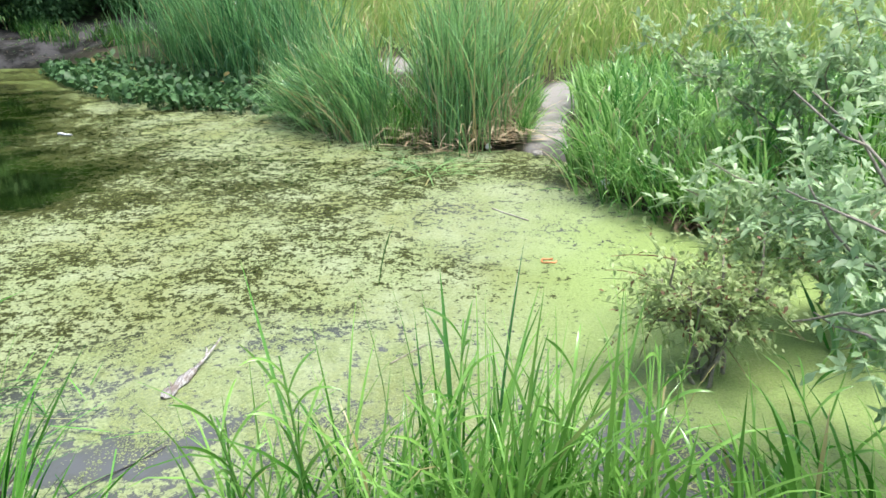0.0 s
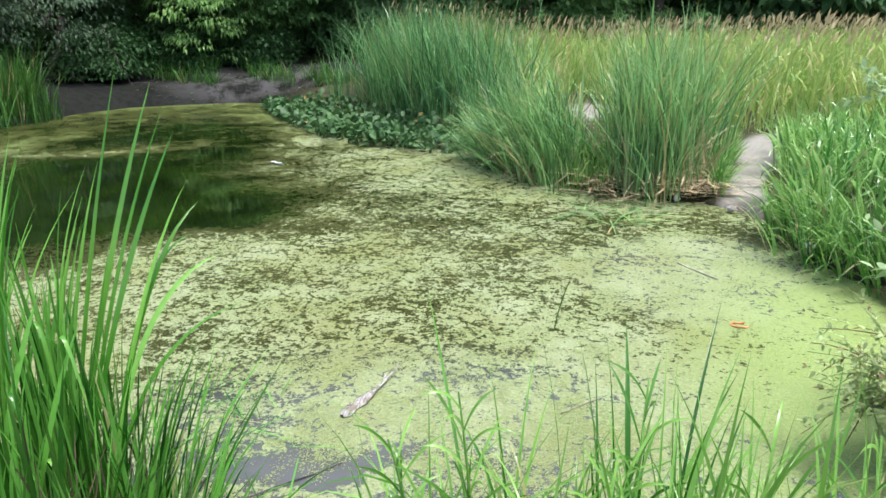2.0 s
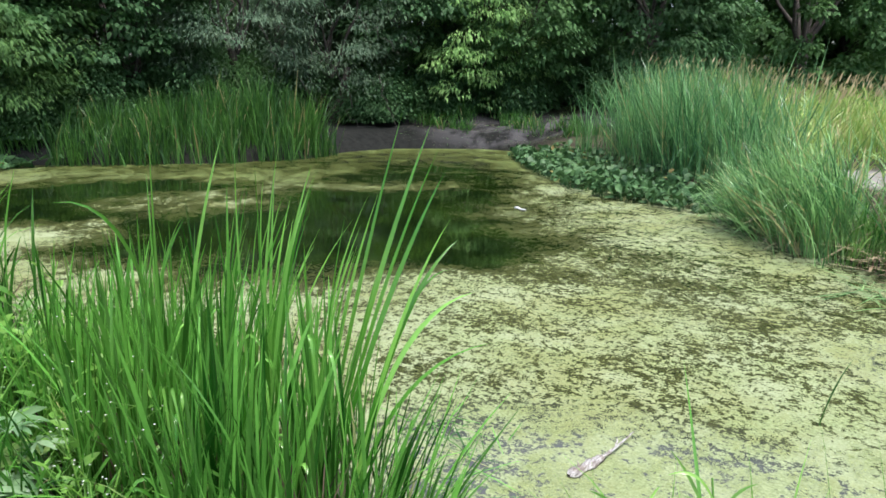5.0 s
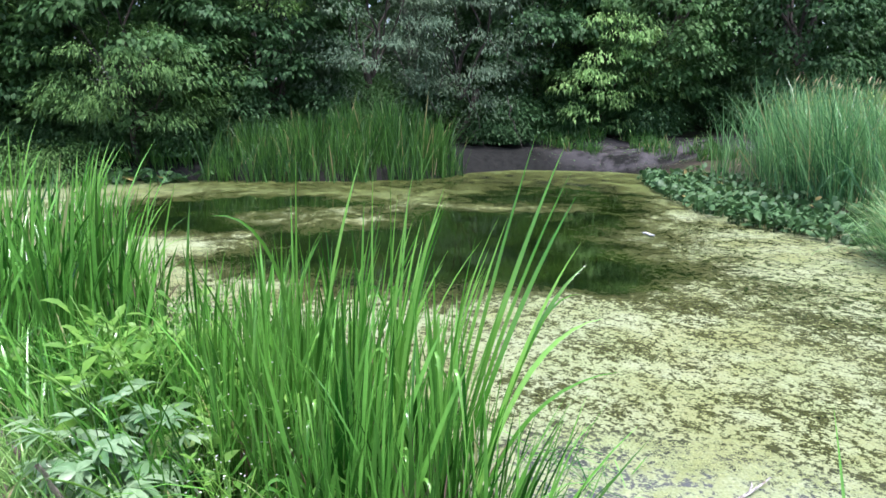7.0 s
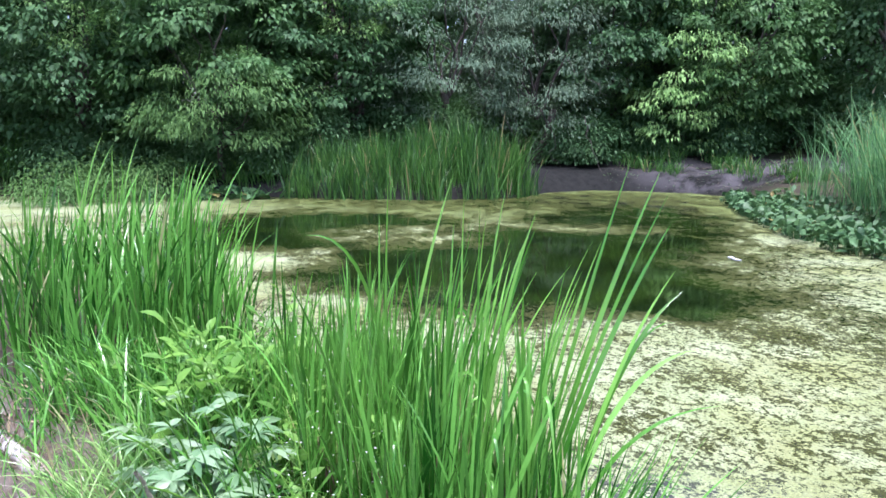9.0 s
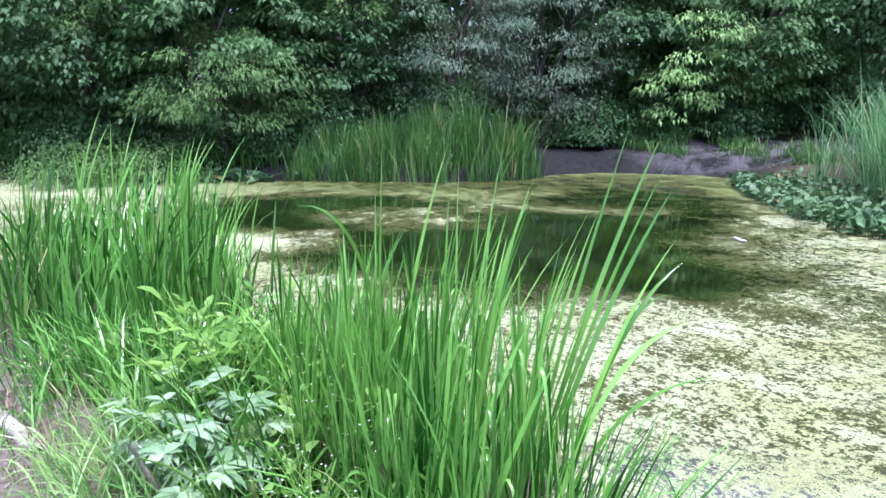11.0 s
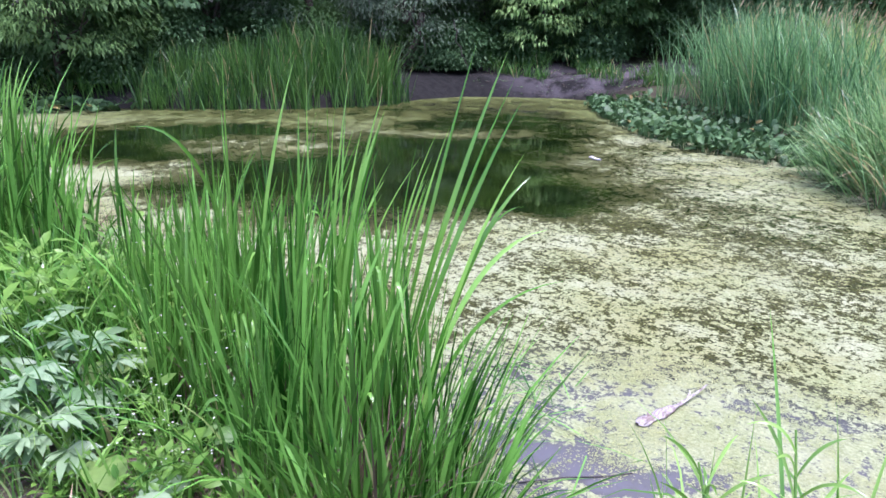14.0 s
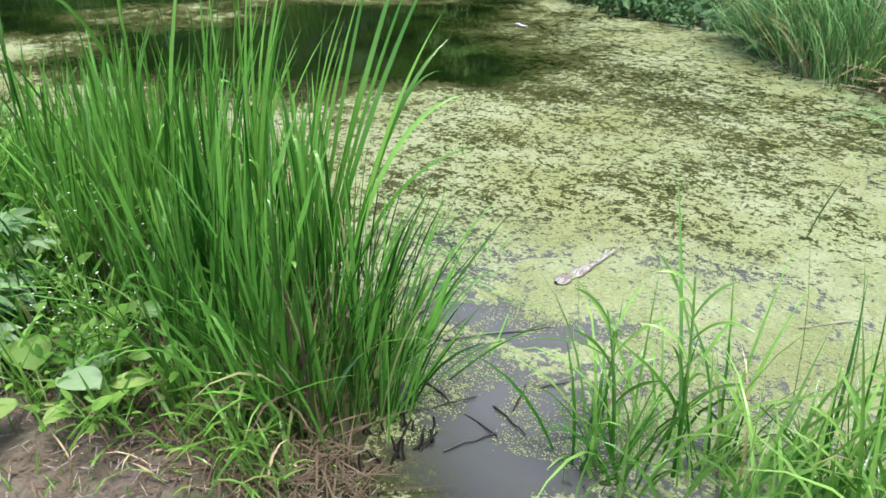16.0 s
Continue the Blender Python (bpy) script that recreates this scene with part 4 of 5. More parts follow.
# undergrowth along the far bank
for k, (x, y, tall, rad, mat) in enumerate(((-19.4, 5.4, 2.0, 1.2, M_MAPLE2), (-18.0, 7.6, 2.2, 1.3, M_MAPLE), (-16.6, 10.2, 2.2, 1.2, M_MAPLE), (-14.7, 12.6, 2.0, 1.1, M_MAPLE),
                                            (-14.0, 15.2, 2.2, 1.1, M_MAPLE2), (-12.0, 17.6, 1.8, 1.1, M_MAPLE), (-9.4, 19.2, 1.8, 1.2, M_MAPLE), (-20.6, 2.4, 2.2, 1.4, M_MAPLE), (-10.6, 17.9, 1.6, 1.1, M_MAPLE2),
                                            (-12.9, 16.4, 1.9, 1.0, M_MAPLE2), (-7.8, 19.6, 2.0, 1.3, M_MAPLE2), (-14.6, 11.3, 1.5, 0.9, M_MAPLE2), (-16.9, 5.4, 1.5, 1.0, M_MAPLE), (-15.6, 6.6, 1.2, 0.7, M_MAPLE), (-16.6, 5.6, 1.1, 0.7, M_MAPLE), (-17.4, 4.4, 1.1, 0.7, M_MAPLE), (-18.2, 2.6, 1.2, 0.8, M_MAPLE), (-18.0, 3.8, 1.5, 1.0, M_MAPLE), (-15.6, 7.8, 1.7, 1.0, M_MAPLE), (-15.2, 9.9, 1.9, 1.0, M_MAPLE), (-11.9, 16.0, 1.3, 0.8, M_MAPLE), (-10.4, 17.2, 1.4, 0.9, M_MAPLE), (-19.4, 1.6, 1.2, 0.9, M_MAPLE2), (-12.7, 14.0, 1.3, 0.8, M_MAPLE))):
    tree(x, y, tall, rad, mat, "dark leafy undergrowth shrub on the shaded bank", 160 + k, leaf=0.085, narrow=0.5, clumps=85, per=112, low=0.15, category="shrub")


# ---- shrub on the inlet ----
def shrub(x, y, z0, stems, mat, label, seed, leaf, narrow, sprigs, per, bark=M_TWIG):
    """stems: (dx, dy, dz) ends of main branches; leaves in sprigs along them."""
    r = np.random.default_rng(seed)
    top = thing("shrub", x, y, z0, label, "shrub")
    g = Geo()
    for e in stems:
        pts = bent((r.normal(0, 0.04), r.normal(0, 0.04), -0.05), e, 9, 0.03, r)
        pts[:, 2] += 0.12 * np.sin(np.linspace(0, math.pi, 9))
        st = Geo().add(*tube(pts, np.linspace(0.011, 0.003, 9), 6))
        part("branch", st, bark, top)
        for _ in range(sprigs):
            s = r.uniform(0.38, 1.0)
            i = min(7, int(s * 8))
            b = pts[i] + (pts[i + 1] - pts[i]) * r.random()
            d = r.normal(0, 1, 3) * [1, 1, 0.6] + [0, 0, 0.25]
            d /= np.linalg.norm(d)
            ln = r.uniform(0.12, 0.32)
            tw = np.linspace(0, 1, 4)[:, None] * d * ln + b + np.linspace(0, 1, 4)[:, None] ** 2 * [0, 0, -0.05]
            g.add(*tube(tw, np.linspace(0.003, 0.0015, 4), 4))
            n = per
            t = r.uniform(0.15, 1.0, n)[:, None]
            p = b + d * ln * t
            dd = d * 0.7 + r.normal(0, 0.7, (n, 3)) + [0, 0, 0.1]
            L = leaf * r.uniform(0.55, 1.25, n)
            add_leaves(g, p, dd, L, L * narrow, 0.15, seg2=True)
    part("foliage", g, mat, top)
    return top


shrub(2.9, 5.1, 0.15, [(-1.5, -0.3, 1.1), (-1.3, -0.5, 0.95), (-1.0, -0.4, 1.25), (-0.7, -0.5, 1.0), (-0.4, -0.7, 1.2), (-0.2, -0.8, 0.95), (-0.9, -0.2, 1.35), (-0.1, -0.5, 1.35), (0.3, -0.8, 1.1)],
      M_BUSH, "grey-green leafy shrub arching over the grassy bank", 41, 0.07, 0.38, 26, 18)
shrub(2.15, 3.1, 0.05, [(-1.05, -0.3, 0.72), (-0.95, -0.35, 0.85), (-0.8, -0.45, 0.6), (-0.65, -0.5, 0.45), (-0.45, -0.6, 0.72), (-0.4, -0.55, 0.4), (-0.9, -0.4, 0.5), (-0.6, -0.45, 0.9), (-0.2, -0.7, 0.55), (0.0, -0.5, 0.95)],
      M_BUSH, "grey-green leafy shrub hanging over the duckweed", 45, 0.064, 0.38, 24, 18)
shrub(1.17, 2.42, -0.02, [(-0.26, 0.1, 0.5), (-0.2, -0.1, 0.58), (0.05, 0.1, 0.62), (0.22, -0.05, 0.48), (-0.05, 0.15, 0.4), (0.34, 0.1, 0.62), (-0.28, -0.02, 0.36), (0.12, 0.0, 0.36), (0.28, 0.15, 0.42), (-0.12, 0.0, 0.48)],
      M_OLIVE, "half-withered olive shrub standing in the shallow water", 42, 0.03, 0.5, 24, 18)


# ---- broad-leaved water plants ----
def water_plants(poly, count, size, seed, label):
    r = np.random.default_rng(seed)
    c = np.mean(poly, 0)
    top = thing("water_plant_bed", c[0], c[1], 0.0, label, "water plants")
    metas = []
    for k in range(10):
        a = np.linspace(-math.pi, math.pi, 13)[:-1]
        rad = 0.5 * (1 + 0.25 * np.cos(a)) * (1 - 0.35 * np.exp(-((np.abs(a) - math.pi) / 0.35) ** 2)) * r.uniform(0.9, 1.1, 12)
        x, y = np.cos(a) * rad * 1.3, np.sin(a) * rad * 0.7
        z = 0.22 * (np.abs(y) - 0.2) + 0.1 * r.normal(0, 0.5, 12) - 0.25 * np.maximum(x, 0) ** 2
        v = np.r_[[[0, 0, 0]], np.c_[x, y, z]]
        f = [[0, i + 1, (i + 1) % 12 + 1] for i in range(12)]
        metas.append(Geo().add(v, f).mesh("leaf", M_LILY))
    xy = scatter(poly, count, r)
    xy = xy[np.argsort(np.hypot(xy[:, 0], xy[:, 1]))]
    zz = np.maximum(0.01, height(xy[:, 0], xy[:, 1])) + r.uniform(0.02, 0.24, count)
    rest = Geo()
    for i, (x, y) in enumerate(xy):
        s = size * r.uniform(0.6, 1.25)
        m = pose(x - c[0], y - c[1], zz[i], r.normal(0, 40), r.normal(10, 36), r.uniform(0, 360)) @ Matrix.Diagonal((s, s, s, 1))
        if i < 300:
            ob = new("leaf", metas[i % 10])
            ob.parent = top
            ob.matrix_local = m
        else:
            me = metas[i % 10]
            v = np.empty(len(me.vertices) * 3)
            me.vertices.foreach_get("co", v)
            a = np.array(m)
            rest.add(v.reshape(-1, 3) @ a[:3, :3].T + a[:3, 3], np.array([[0, k + 1, (k + 1) % 12 + 1] for k in range(12)]))
    if rest.n:
        part("leaf_mass", rest, M_LILY, top, kind="stuff")
    st = Geo()
    for x, y in xy[::3]:
        st.add(*tube([(x - c[0], y - c[1], -0.1), (x - c[0], y - c[1], 0.1)], [0.006, 0.005], 4))
    part("stalk_mass", st, M_LILY, top, kind="stuff")


water_plants([(-8.0, 13.2), (-6.1, 10.9), (-4.8, 9.65), (-3.8, 9.0), (-2.7, 8.75), (-2.1, 8.75), (-1.85, 9.3), (-2.4, 9.9), (-4.0, 11.0), (-6.0, 13.0), (-7.2, 13.8)], 2300, 0.115, 51, "broad dark green water plant leaves crowding the pond margin")
water_plants([(-16.6, 4.0), (-15.6, 4.6), (-14.6, 5.9), (-13.9, 6.4), (-14.3, 5.2), (-15.6, 3.6)], 110, 0.2, 52, "low broad green water plants below the dark bank")


# ---- floating and lying things ----
r0 = np.random.default_rng(61)
def driftwood():
    """A split branch, thick and ragged at one end and drawn out to a thin tip."""
    line = curve3((-1.145, 2.27, 0.012), (-1.07, 2.52, 0.01), (-1.045, 2.75, 0.04), 22)
    s = np.linspace(0, 1, 22)
    rad = np.where(s < 0.46, 0.024 - 0.006 * (s / 0.46) ** 2 + 0.003 * np.sin(s * 26), 0.0075 - 0.0045 * (s - 0.46) / 0.54)
    rad = rad * (1 + r0.normal(0, 0.05, 22))
    rad[0] *= 0.45
    v, f = tube(line - line[0], rad, 12)
    v = v.reshape(22, 12, 3)
    c = v.mean(1, keepdims=True)
    ridge = 1 + 0.22 * np.sin(np.arange(12) * 2.1)[None, :, None] + r0.normal(0, 0.04, (22, 12, 1))
    v = c + (v - c) * ridge * np.array([1, 1, 0.62])
    g = Geo().add(v.reshape(-1, 3), f)
    for k, (i, d) in enumerate(((3, (-0.03, 0.03, 0.02)), (9, (0.035, 0.045, 0.015)), (14, (-0.02, 0.06, 0.012)))):
        p = line[i] - line[0]
        g.add(*tube(bent(p, p + np.array(d), 4, 0.002, r0), [0.006, 0.005, 0.0035, 0.0015], 6))
    tagged(part("driftwood", g, M_DRIFT, at=tuple(line[0])), "bleached split branch floating on the duckweed", "branch")


# ---- single leaves standing out of the stands ----
def ribbon(pts, width, fold=0.25, turn=0.0):
    """A strap leaf along a line of points."""
    p = np.asarray(pts, float)
    n = len(p)
    t = np.gradient(p, axis=0)
    t /= np.linalg.norm(t, axis=1, keepdims=True)
    side = np.cross(t, [0.25, -0.6, 0.75])
    side /= np.linalg.norm(side, axis=1, keepdims=True)
    nrm = np.cross(side, t)
    a = turn * np.linspace(0, 1, n)[:, None]
    side, nrm = side * np.cos(a) + nrm * np.sin(a), nrm * np.cos(a) - side * np.sin(a)
    s = np.linspace(0, 1, n)
    w = width / 2 * (np.maximum(0.03, 1 - s ** 4.0) * (0.4 + 0.6 * np.clip(s / 0.65, 0, 1)))[:, None]
    v = np.stack([p - side * w, p - nrm * w * fold, p + side * w], 1).reshape(-1, 3)
    ring = np.arange(n - 1)[:, None] * 3 + np.arange(2)[None]
    return v, np.stack([ring, ring + 1, ring + 4, ring + 3], -1).reshape(-1, 4)


def curve3(a, b, c, n=12):
    s = np.linspace(0, 1, n)[:, None]
    return (1 - s) ** 2 * np.asarray(a, float) + 2 * s * (1 - s) * np.asarray(b, float) + s ** 2 * np.asarray(c, float)


def shoot(name, base, tips, width, mat, label, category, group="cattail stands"):
    """tips: (tip, bend) - bend: how far up the leaf stays on the stem's line."""
    top = thing(name, *base, label, category, group)
    b = np.asarray(base, float)
    for k, (tip, mid) in enumerate(tips):
        part("leaf", Geo().add(*ribbon(curve3(np.zeros(3) + [0.004 * k, 0.003 * k, -0.05], np.asarray(mid) - b, np.asarray(tip) - b, 14), width, turn=0.5 * (-1) ** k)), mat, top)
    return top


shoot("cattail_shoot", (-1.62, 1.2, 0.02), [((-1.50, 1.61, 1.57), (-1.57, 1.36, 0.85)), ((-1.46, 1.71, 1.52), (-1.56, 1.4, 0.85)), ((-1.44, 1.73, 1.44), (-1.55, 1.42, 0.86)),
      ((-1.42, 1.74, 1.36), (-1.54, 1.42, 0.84)), ((-1.52, 1.5, 1.3), (-1.6, 1.3, 0.8))], 0.021, M_CATTAIL_FRESH, "tall cattail shoot fanning out above the stand", "cattail")
shoot("cattail_shoot", (-1.5, 1.2, 0.02), [((-1.41, 1.76, 1.19), (-1.5, 1.48, 0.85)), ((-1.42, 1.82, 1.10), (-1.5, 1.5, 0.95)), ((-1.43, 1.80, 0.99), (-1.5, 1.52, 1.05)), ((-1.28, 1.72, 0.95), (-1.47, 1.4, 0.92)),
      ((-1.10, 1.55, 0.86), (-1.4, 1.28, 0.8))], 0.021, M_CATTAIL_FRESH, "cattail shoot with drooping leaf tips", "cattail")
shoot("cattail_shoot", (-2.05, 1.0, 0.05), [((-2.1, 1.06, 1.57), (-2.07, 1.0, 0.9)), ((-1.97, 1.24, 1.5), (-2.05, 1.05, 0.9)), ((-2.2, 0.78, 1.3), (-2.0, 1.05, 1.35))], 0.016, M_CATTAIL_FRESH, "straight tall cattail leaves with one folded over", "cattail")
shoot("cattail_shoot", (-1.75, 1.15, 0.05), [((-1.76, 1.3, 1.48), (-1.77, 1.15, 0.9)), ((-1.64, 1.32, 1.4), (-1.72, 1.15, 0.9)), ((-1.86, 1.2, 1.44), (-1.78, 1.1, 0.8))], 0.016, M_CATTAIL_FRESH, "straight tall cattail leaves in the near stand", "cattail")
r5 = np.random.default_rng(505)
for k, (x, y) in enumerate(scatter([(-1.35, 1.05), (-1.6, 1.35), (-2.1, 1.5), (-2.5, 1.3), (-2.4, 1.0), (-1.8, 0.95)], 11, r5)):
    tips, tall = [], r5.uniform(1.05, 1.36)
    for _ in range(5):
        lx, ly, dz = r5.normal(0.07, 0.06), r5.normal(0.12, 0.09), tall * r5.uniform(0.86, 1.03)
        tips.append(((x + lx, y + ly, dz), (x + r5.normal(0, 0.015), y + r5.normal(0, 0.015), dz * r5.uniform(0.6, 0.75))))
    if k % 2 == 0:
        tips.append(((x + r5.normal(0.12, 0.1), y + r5.normal(0.05, 0.15), tall * 0.62), (x + 0.02, y, tall * 1.15)))
    shoot("cattail_shoot", (x, y, 0.02), tips, r5.uniform(0.0115, 0.0165), M_CATTAIL_FRESH, "cattail shoot with a fan of leaves above the near stand", "cattail")
for k, (x, y) in enumerate(scatter([(-5.6, 0.5), (-4.6, 0.6), (-4.3, 1.2), (-5.2, 1.4), (-5.8, 1.2)], 10, r5)):
    tall = r5.uniform(1.15, 1.6)
    tips = [((x + r5.normal(0.1, 0.08), y + r5.normal(0.12, 0.1), tall * f), (x + r5.normal(0, 0.02), y, tall * f * 0.68)) for f in r5.uniform(0.84, 1.03, 6)]
    shoot("cattail_shoot", (x, y, 0.05), tips, r5.uniform(0.019, 0.024), M_CATTAIL_FRESH, "tall cattail shoot standing above the bank stand", "cattail")
for k, (x, y) in enumerate(scatter([(-1.3, 1.0), (-1.5, 1.3), (-2.2, 1.2), (-2.0, 0.85), (-1.5, 0.8)], 15, r5)):
    h, a = r5.uniform(0.35, 0.95), r5.uniform(0, 6.28)
    o = np.array([math.cos(a), math.sin(a), 0])
    b = np.array([x, y, 0.03])
    tips = [(b + o * 0.3 * f + [0, 0, h * 0.55], b + o * 0.1 + [0, 0, h * 1.5]) for f in (0.8, -0.6)]
    shoot("bent_cattail", b, tips, 0.014, M_CATTAIL_FRESH, "cattail leaves bent over in the near stand", "cattail")
shoot("lone_reed", (-0.3, 1.4, 0.1), [((-0.62, 1.96, 0.78), (-0.38, 1.5, 0.45))], 0.013, M_CATTAIL, "single stiff dark green reed blade", "reed", "bank grass")
shoot("lone_reed", (0.22, 1.52, 0.05), [((0.36, 2.1, 0.79), (0.25, 1.65, 0.5))], 0.012, M_CATTAIL, "single stiff dark green reed blade", "reed", "bank grass")
shoot("lone_reed", (-0.36, 3.43, -0.03), [((-0.25, 3.5, 0.36), (-0.33, 3.44, 0.2))], 0.009, M_CATTAIL_FAR, "lone reed blade standing in the duckweed", "reed", "bank grass")
shoot("lone_reed", (0.12, 1.55, 0.05), [((0.06, 2.0, 0.72), (0.1, 1.6, 0.5))], 0.02, M_GRASS, "broad upright grass blade at the water's edge", "reed", "bank grass")


def cane(x, y, z, h, lean, label, seed):
    """A reed stem with leaves set alternately."""
    r = np.random.default_rng(seed)
    top = thing("reed_cane", x, y, z, label, "reed", "bank grass")
    tip = np.array([lean[0], lean[1], h])
    line = curve3((0, 0, -0.04), tip * [0.2, 0.2, 0.6], tip, 10)
    stem = part("stem", Geo().add(*tube(line, np.linspace(0.007, 0.003, 10), 7)), M_GRASS, top)
    for k in range(10):
        i = 3 + int(k * 0.62)
        a = k * 2.5 + r.uniform(-0.4, 0.4)
        L = r.uniform(0.16, 0.26)
        o = np.array([math.cos(a), math.sin(a), 0])
        part("leaf", Geo().add(*ribbon(curve3(line[i], line[i] + o * L * 0.25 + [0, 0, L * 0.6], line[i] + o * L * 0.7 + [0, 0, L * r.uniform(0.35, 0.95)], 9), 0.0115, turn=r.normal(0, 0.4))), M_GRASS, stem)


cane(0.66, 1.32, 0.1, 0.58, (0.04, 0.22), "green reed cane with alternate pointed leaves", 81)
for k, (x, y, h, lx, ly) in enumerate(((-0.32, 1.42, 0.5, -0.1, 0.2), (0.12, 1.5, 0.56, 0.02, 0.24), (0.02, 1.34, 0.46, 0.1, 0.16), (0.42, 1.42, 0.5, 0.06, 0.2), (-0.5, 1.4, 0.36, -0.12, 0.12))):
    cane(x, y, 0.1, h, (lx, ly), "green reed cane with alternate pointed leaves", 180 + k)
cane(1.25, 1.5, 0.08, 0.45, (-0.12, 0.15), "green reed cane with alternate pointed leaves", 85)

for pts in ([(2.35, 0.5, 0.12), (1.7, 1.22, 0.78), (1.3, 1.68, 1.16), (1.12, 1.9, 1.33)], [(2.0, 0.3, 0.12), (1.75, 0.7, 0.78), (1.42, 1.3, 0.98), (1.28, 1.58, 1.0), (1.14, 1.88, 1.03)],
            [(1.6, 0.6, 0.12), (1.42, 0.85, 0.75), (1.28, 1.2, 0.88), (1.2, 1.39, 0.865), (1.13, 1.68, 0.68)]):
    n = len(pts)
    line = np.concatenate([bent(pts[i], pts[i + 1], 6, 0.006)[: 5 if i < n - 2 else 6] for i in range(n - 1)])
    stick("bare_stalk", line, np.linspace(0.009, 0.003, len(line)), M_TWIG, "long bare pale stalk leaning over the bank")
# leaning shrub at the camera's side, with bare stalks
shrub(1.95, 1.65, 0.1, [(-0.75, 0.3, 1.22), (-0.75, 0.22, 0.95), (-0.75, 0.05, 0.6), (-0.45, 0.45, 1.4), (-0.3, 0.2, 0.95), (-0.4, 0.35, 0.45)],
      M_BUSH, "grey-green shrub with bare pale stalks between its leaves", 43, 0.058, 0.42, 18, 16)


driftwood()


# ---- near bank: weeds and litter ----
def weed(x, y, h, n, leaf_fn, mat, label, seed, spread_w=0.35):
    r = np.random.default_rng(seed)
    z = float(height(np.array([x]), np.array([y]))[0])
    top = thing("weed", x, y, z, label, "weed", "bank weeds")
    for st in range(3):
        tip = np.array([r.normal(0, spread_w * 0.5), r.normal(0, spread_w * 0.5), h * r.uniform(0.75, 1.05)])
        line = curve3((0, 0, -0.03), tip * [0.2, 0.2, 0.6], tip, 8)
        stem = part("stem", Geo().add(*tube(line, np.linspace(0.006, 0.003, 8), 6)), M_WEED, top)
        for k in range(n - 1):
            i = 2 + int(k * 5.4 / n)
            a = k * 2.4 + r.uniform(-0.5, 0.5)
            leaf_fn(r, stem, line[min(i, 7)], a, mat)


def palm_leaf(r, top, at, a, mat):
    """Seven long pointed leaflets from one point on a stalk."""
    o = np.array([math.cos(a), math.sin(a), 0])
    L = r.uniform(0.09, 0.15)
    c = at + o * 0.08 + [0, 0, 0.03]
    g = Geo().add(*tube([at, c], [0.002, 0.0015], 4))
    d = np.array([[math.cos(a + t), math.sin(a + t), r.uniform(-0.2, 0.2)] for t in (-1.5, -1.0, -0.5, 0, 0.5, 1.0, 1.5)])
    add_leaves(g, np.tile(c, (7, 1)), d, L * np.array([0.5, 0.75, 0.92, 1, 0.92, 0.75, 0.5]), np.full(7, L * 0.27), 0.2, seg2=True)
    part("palm_leaf", g, mat, top)


def broad_leaf(r, top, at, a, mat):
    o = np.array([math.cos(a), math.sin(a), r.uniform(0.1, 1.3)])
    L = r.uniform(0.05, 0.14) * (0.6 if at[2] < 0.2 else 1.0)
    c = at + o * 0.05
    g = Geo().add(*tube([at, c], [0.002, 0.0015], 4))
    add_leaves(g, c[None], o[None], np.array([L]), np.array([L * r.uniform(0.3, 0.5)]), 0.2, seg2=True)
    part("broad_leaf", g, mat, top)


for k, (x, y, h) in enumerate(((-2.32, 0.5, 0.42), (-2.55, 0.5, 0.54), (-2.47, 0.66, 0.56), (-2.7, 0.4, 0.36))):
    weed(x, y, h, 6, palm_leaf, M_PALE, "pale grey-green weed with hand-shaped leaves", 300 + k)
for k, (x, y, h) in enumerate(((-2.7, 0.75, 0.55), (-2.9, 1.0, 0.6), (-3.2, 0.9, 0.6), (-2.5, 0.85, 0.5), (-3.4, 1.15, 0.65), (-3.0, 0.65, 0.45), (-3.6, 0.8, 0.55), (-2.75, 1.15, 0.55), (-2.35, 0.75, 0.35), (-3.3, 1.3, 0.6))):
    weed(x, y, h, 9, broad_leaf, M_WEED, "bright green broad-leaved weed between the cattails", 320 + k)
for k, (x, y, h) in enumerate(((-1.85, 0.62, 0.3), (-1.7, 0.52, 0.24), (-2.0, 0.7, 0.32), (-1.95, 0.42, 0.2))):
    weed(x, y, h, 8, broad_leaf, M_WEED, "low green leafy weed on the trodden bank", 340 + k)


def flower_weed(x, y, h, seed):
    """Thin branching stems dotted with tiny white flowers."""
    r = np.random.default_rng(seed)
    top = thing("flowering_weed", x, y, float(height(np.array([x]), np.array([y]))[0]), "slender weed dotted with tiny white flowers", "weed", "bank weeds")
    for _ in range(3):
        tip = np.array([r.normal(0, 0.1), r.normal(0, 0.1), h * r.uniform(0.8, 1.1)])
        line = curve3((0, 0, -0.03), tip * [0.2, 0.2, 0.6], tip, 8)
        stem = part("stem", Geo().add(*tube(line, np.linspace(0.004, 0.002, 8), 5)), M_WEED, top)
        for k in range(7):
            at = line[2 + k % 6]
            d = np.array([r.normal(0, 0.05), r.normal(0, 0.05), r.uniform(0.02, 0.07)])
            g = Geo().add(*tube([at, at + d], [0.0014, 0.001], 4))
            part("twig", g, M_WEED, stem)
            a = np.linspace(0, 2 * math.pi, 6)[:-1]
            f = Geo()
            add_leaves(f, np.tile(at + d, (5, 1)), np.c_[np.cos(a), np.sin(a), np.full(5, 0.35)], np.full(5, 0.0045), np.full(5, 0.0036), 0.0)
            part("flower", f, M_PETAL, stem, "tiny white flower")
            add_leaves(g2 := Geo(), at[None], (d + r.normal(0, 0.03, 3))[None], np.array([0.035]), np.array([0.012]), 0.2, seg2=True)
            part("leaf", g2, M_WEED, stem)


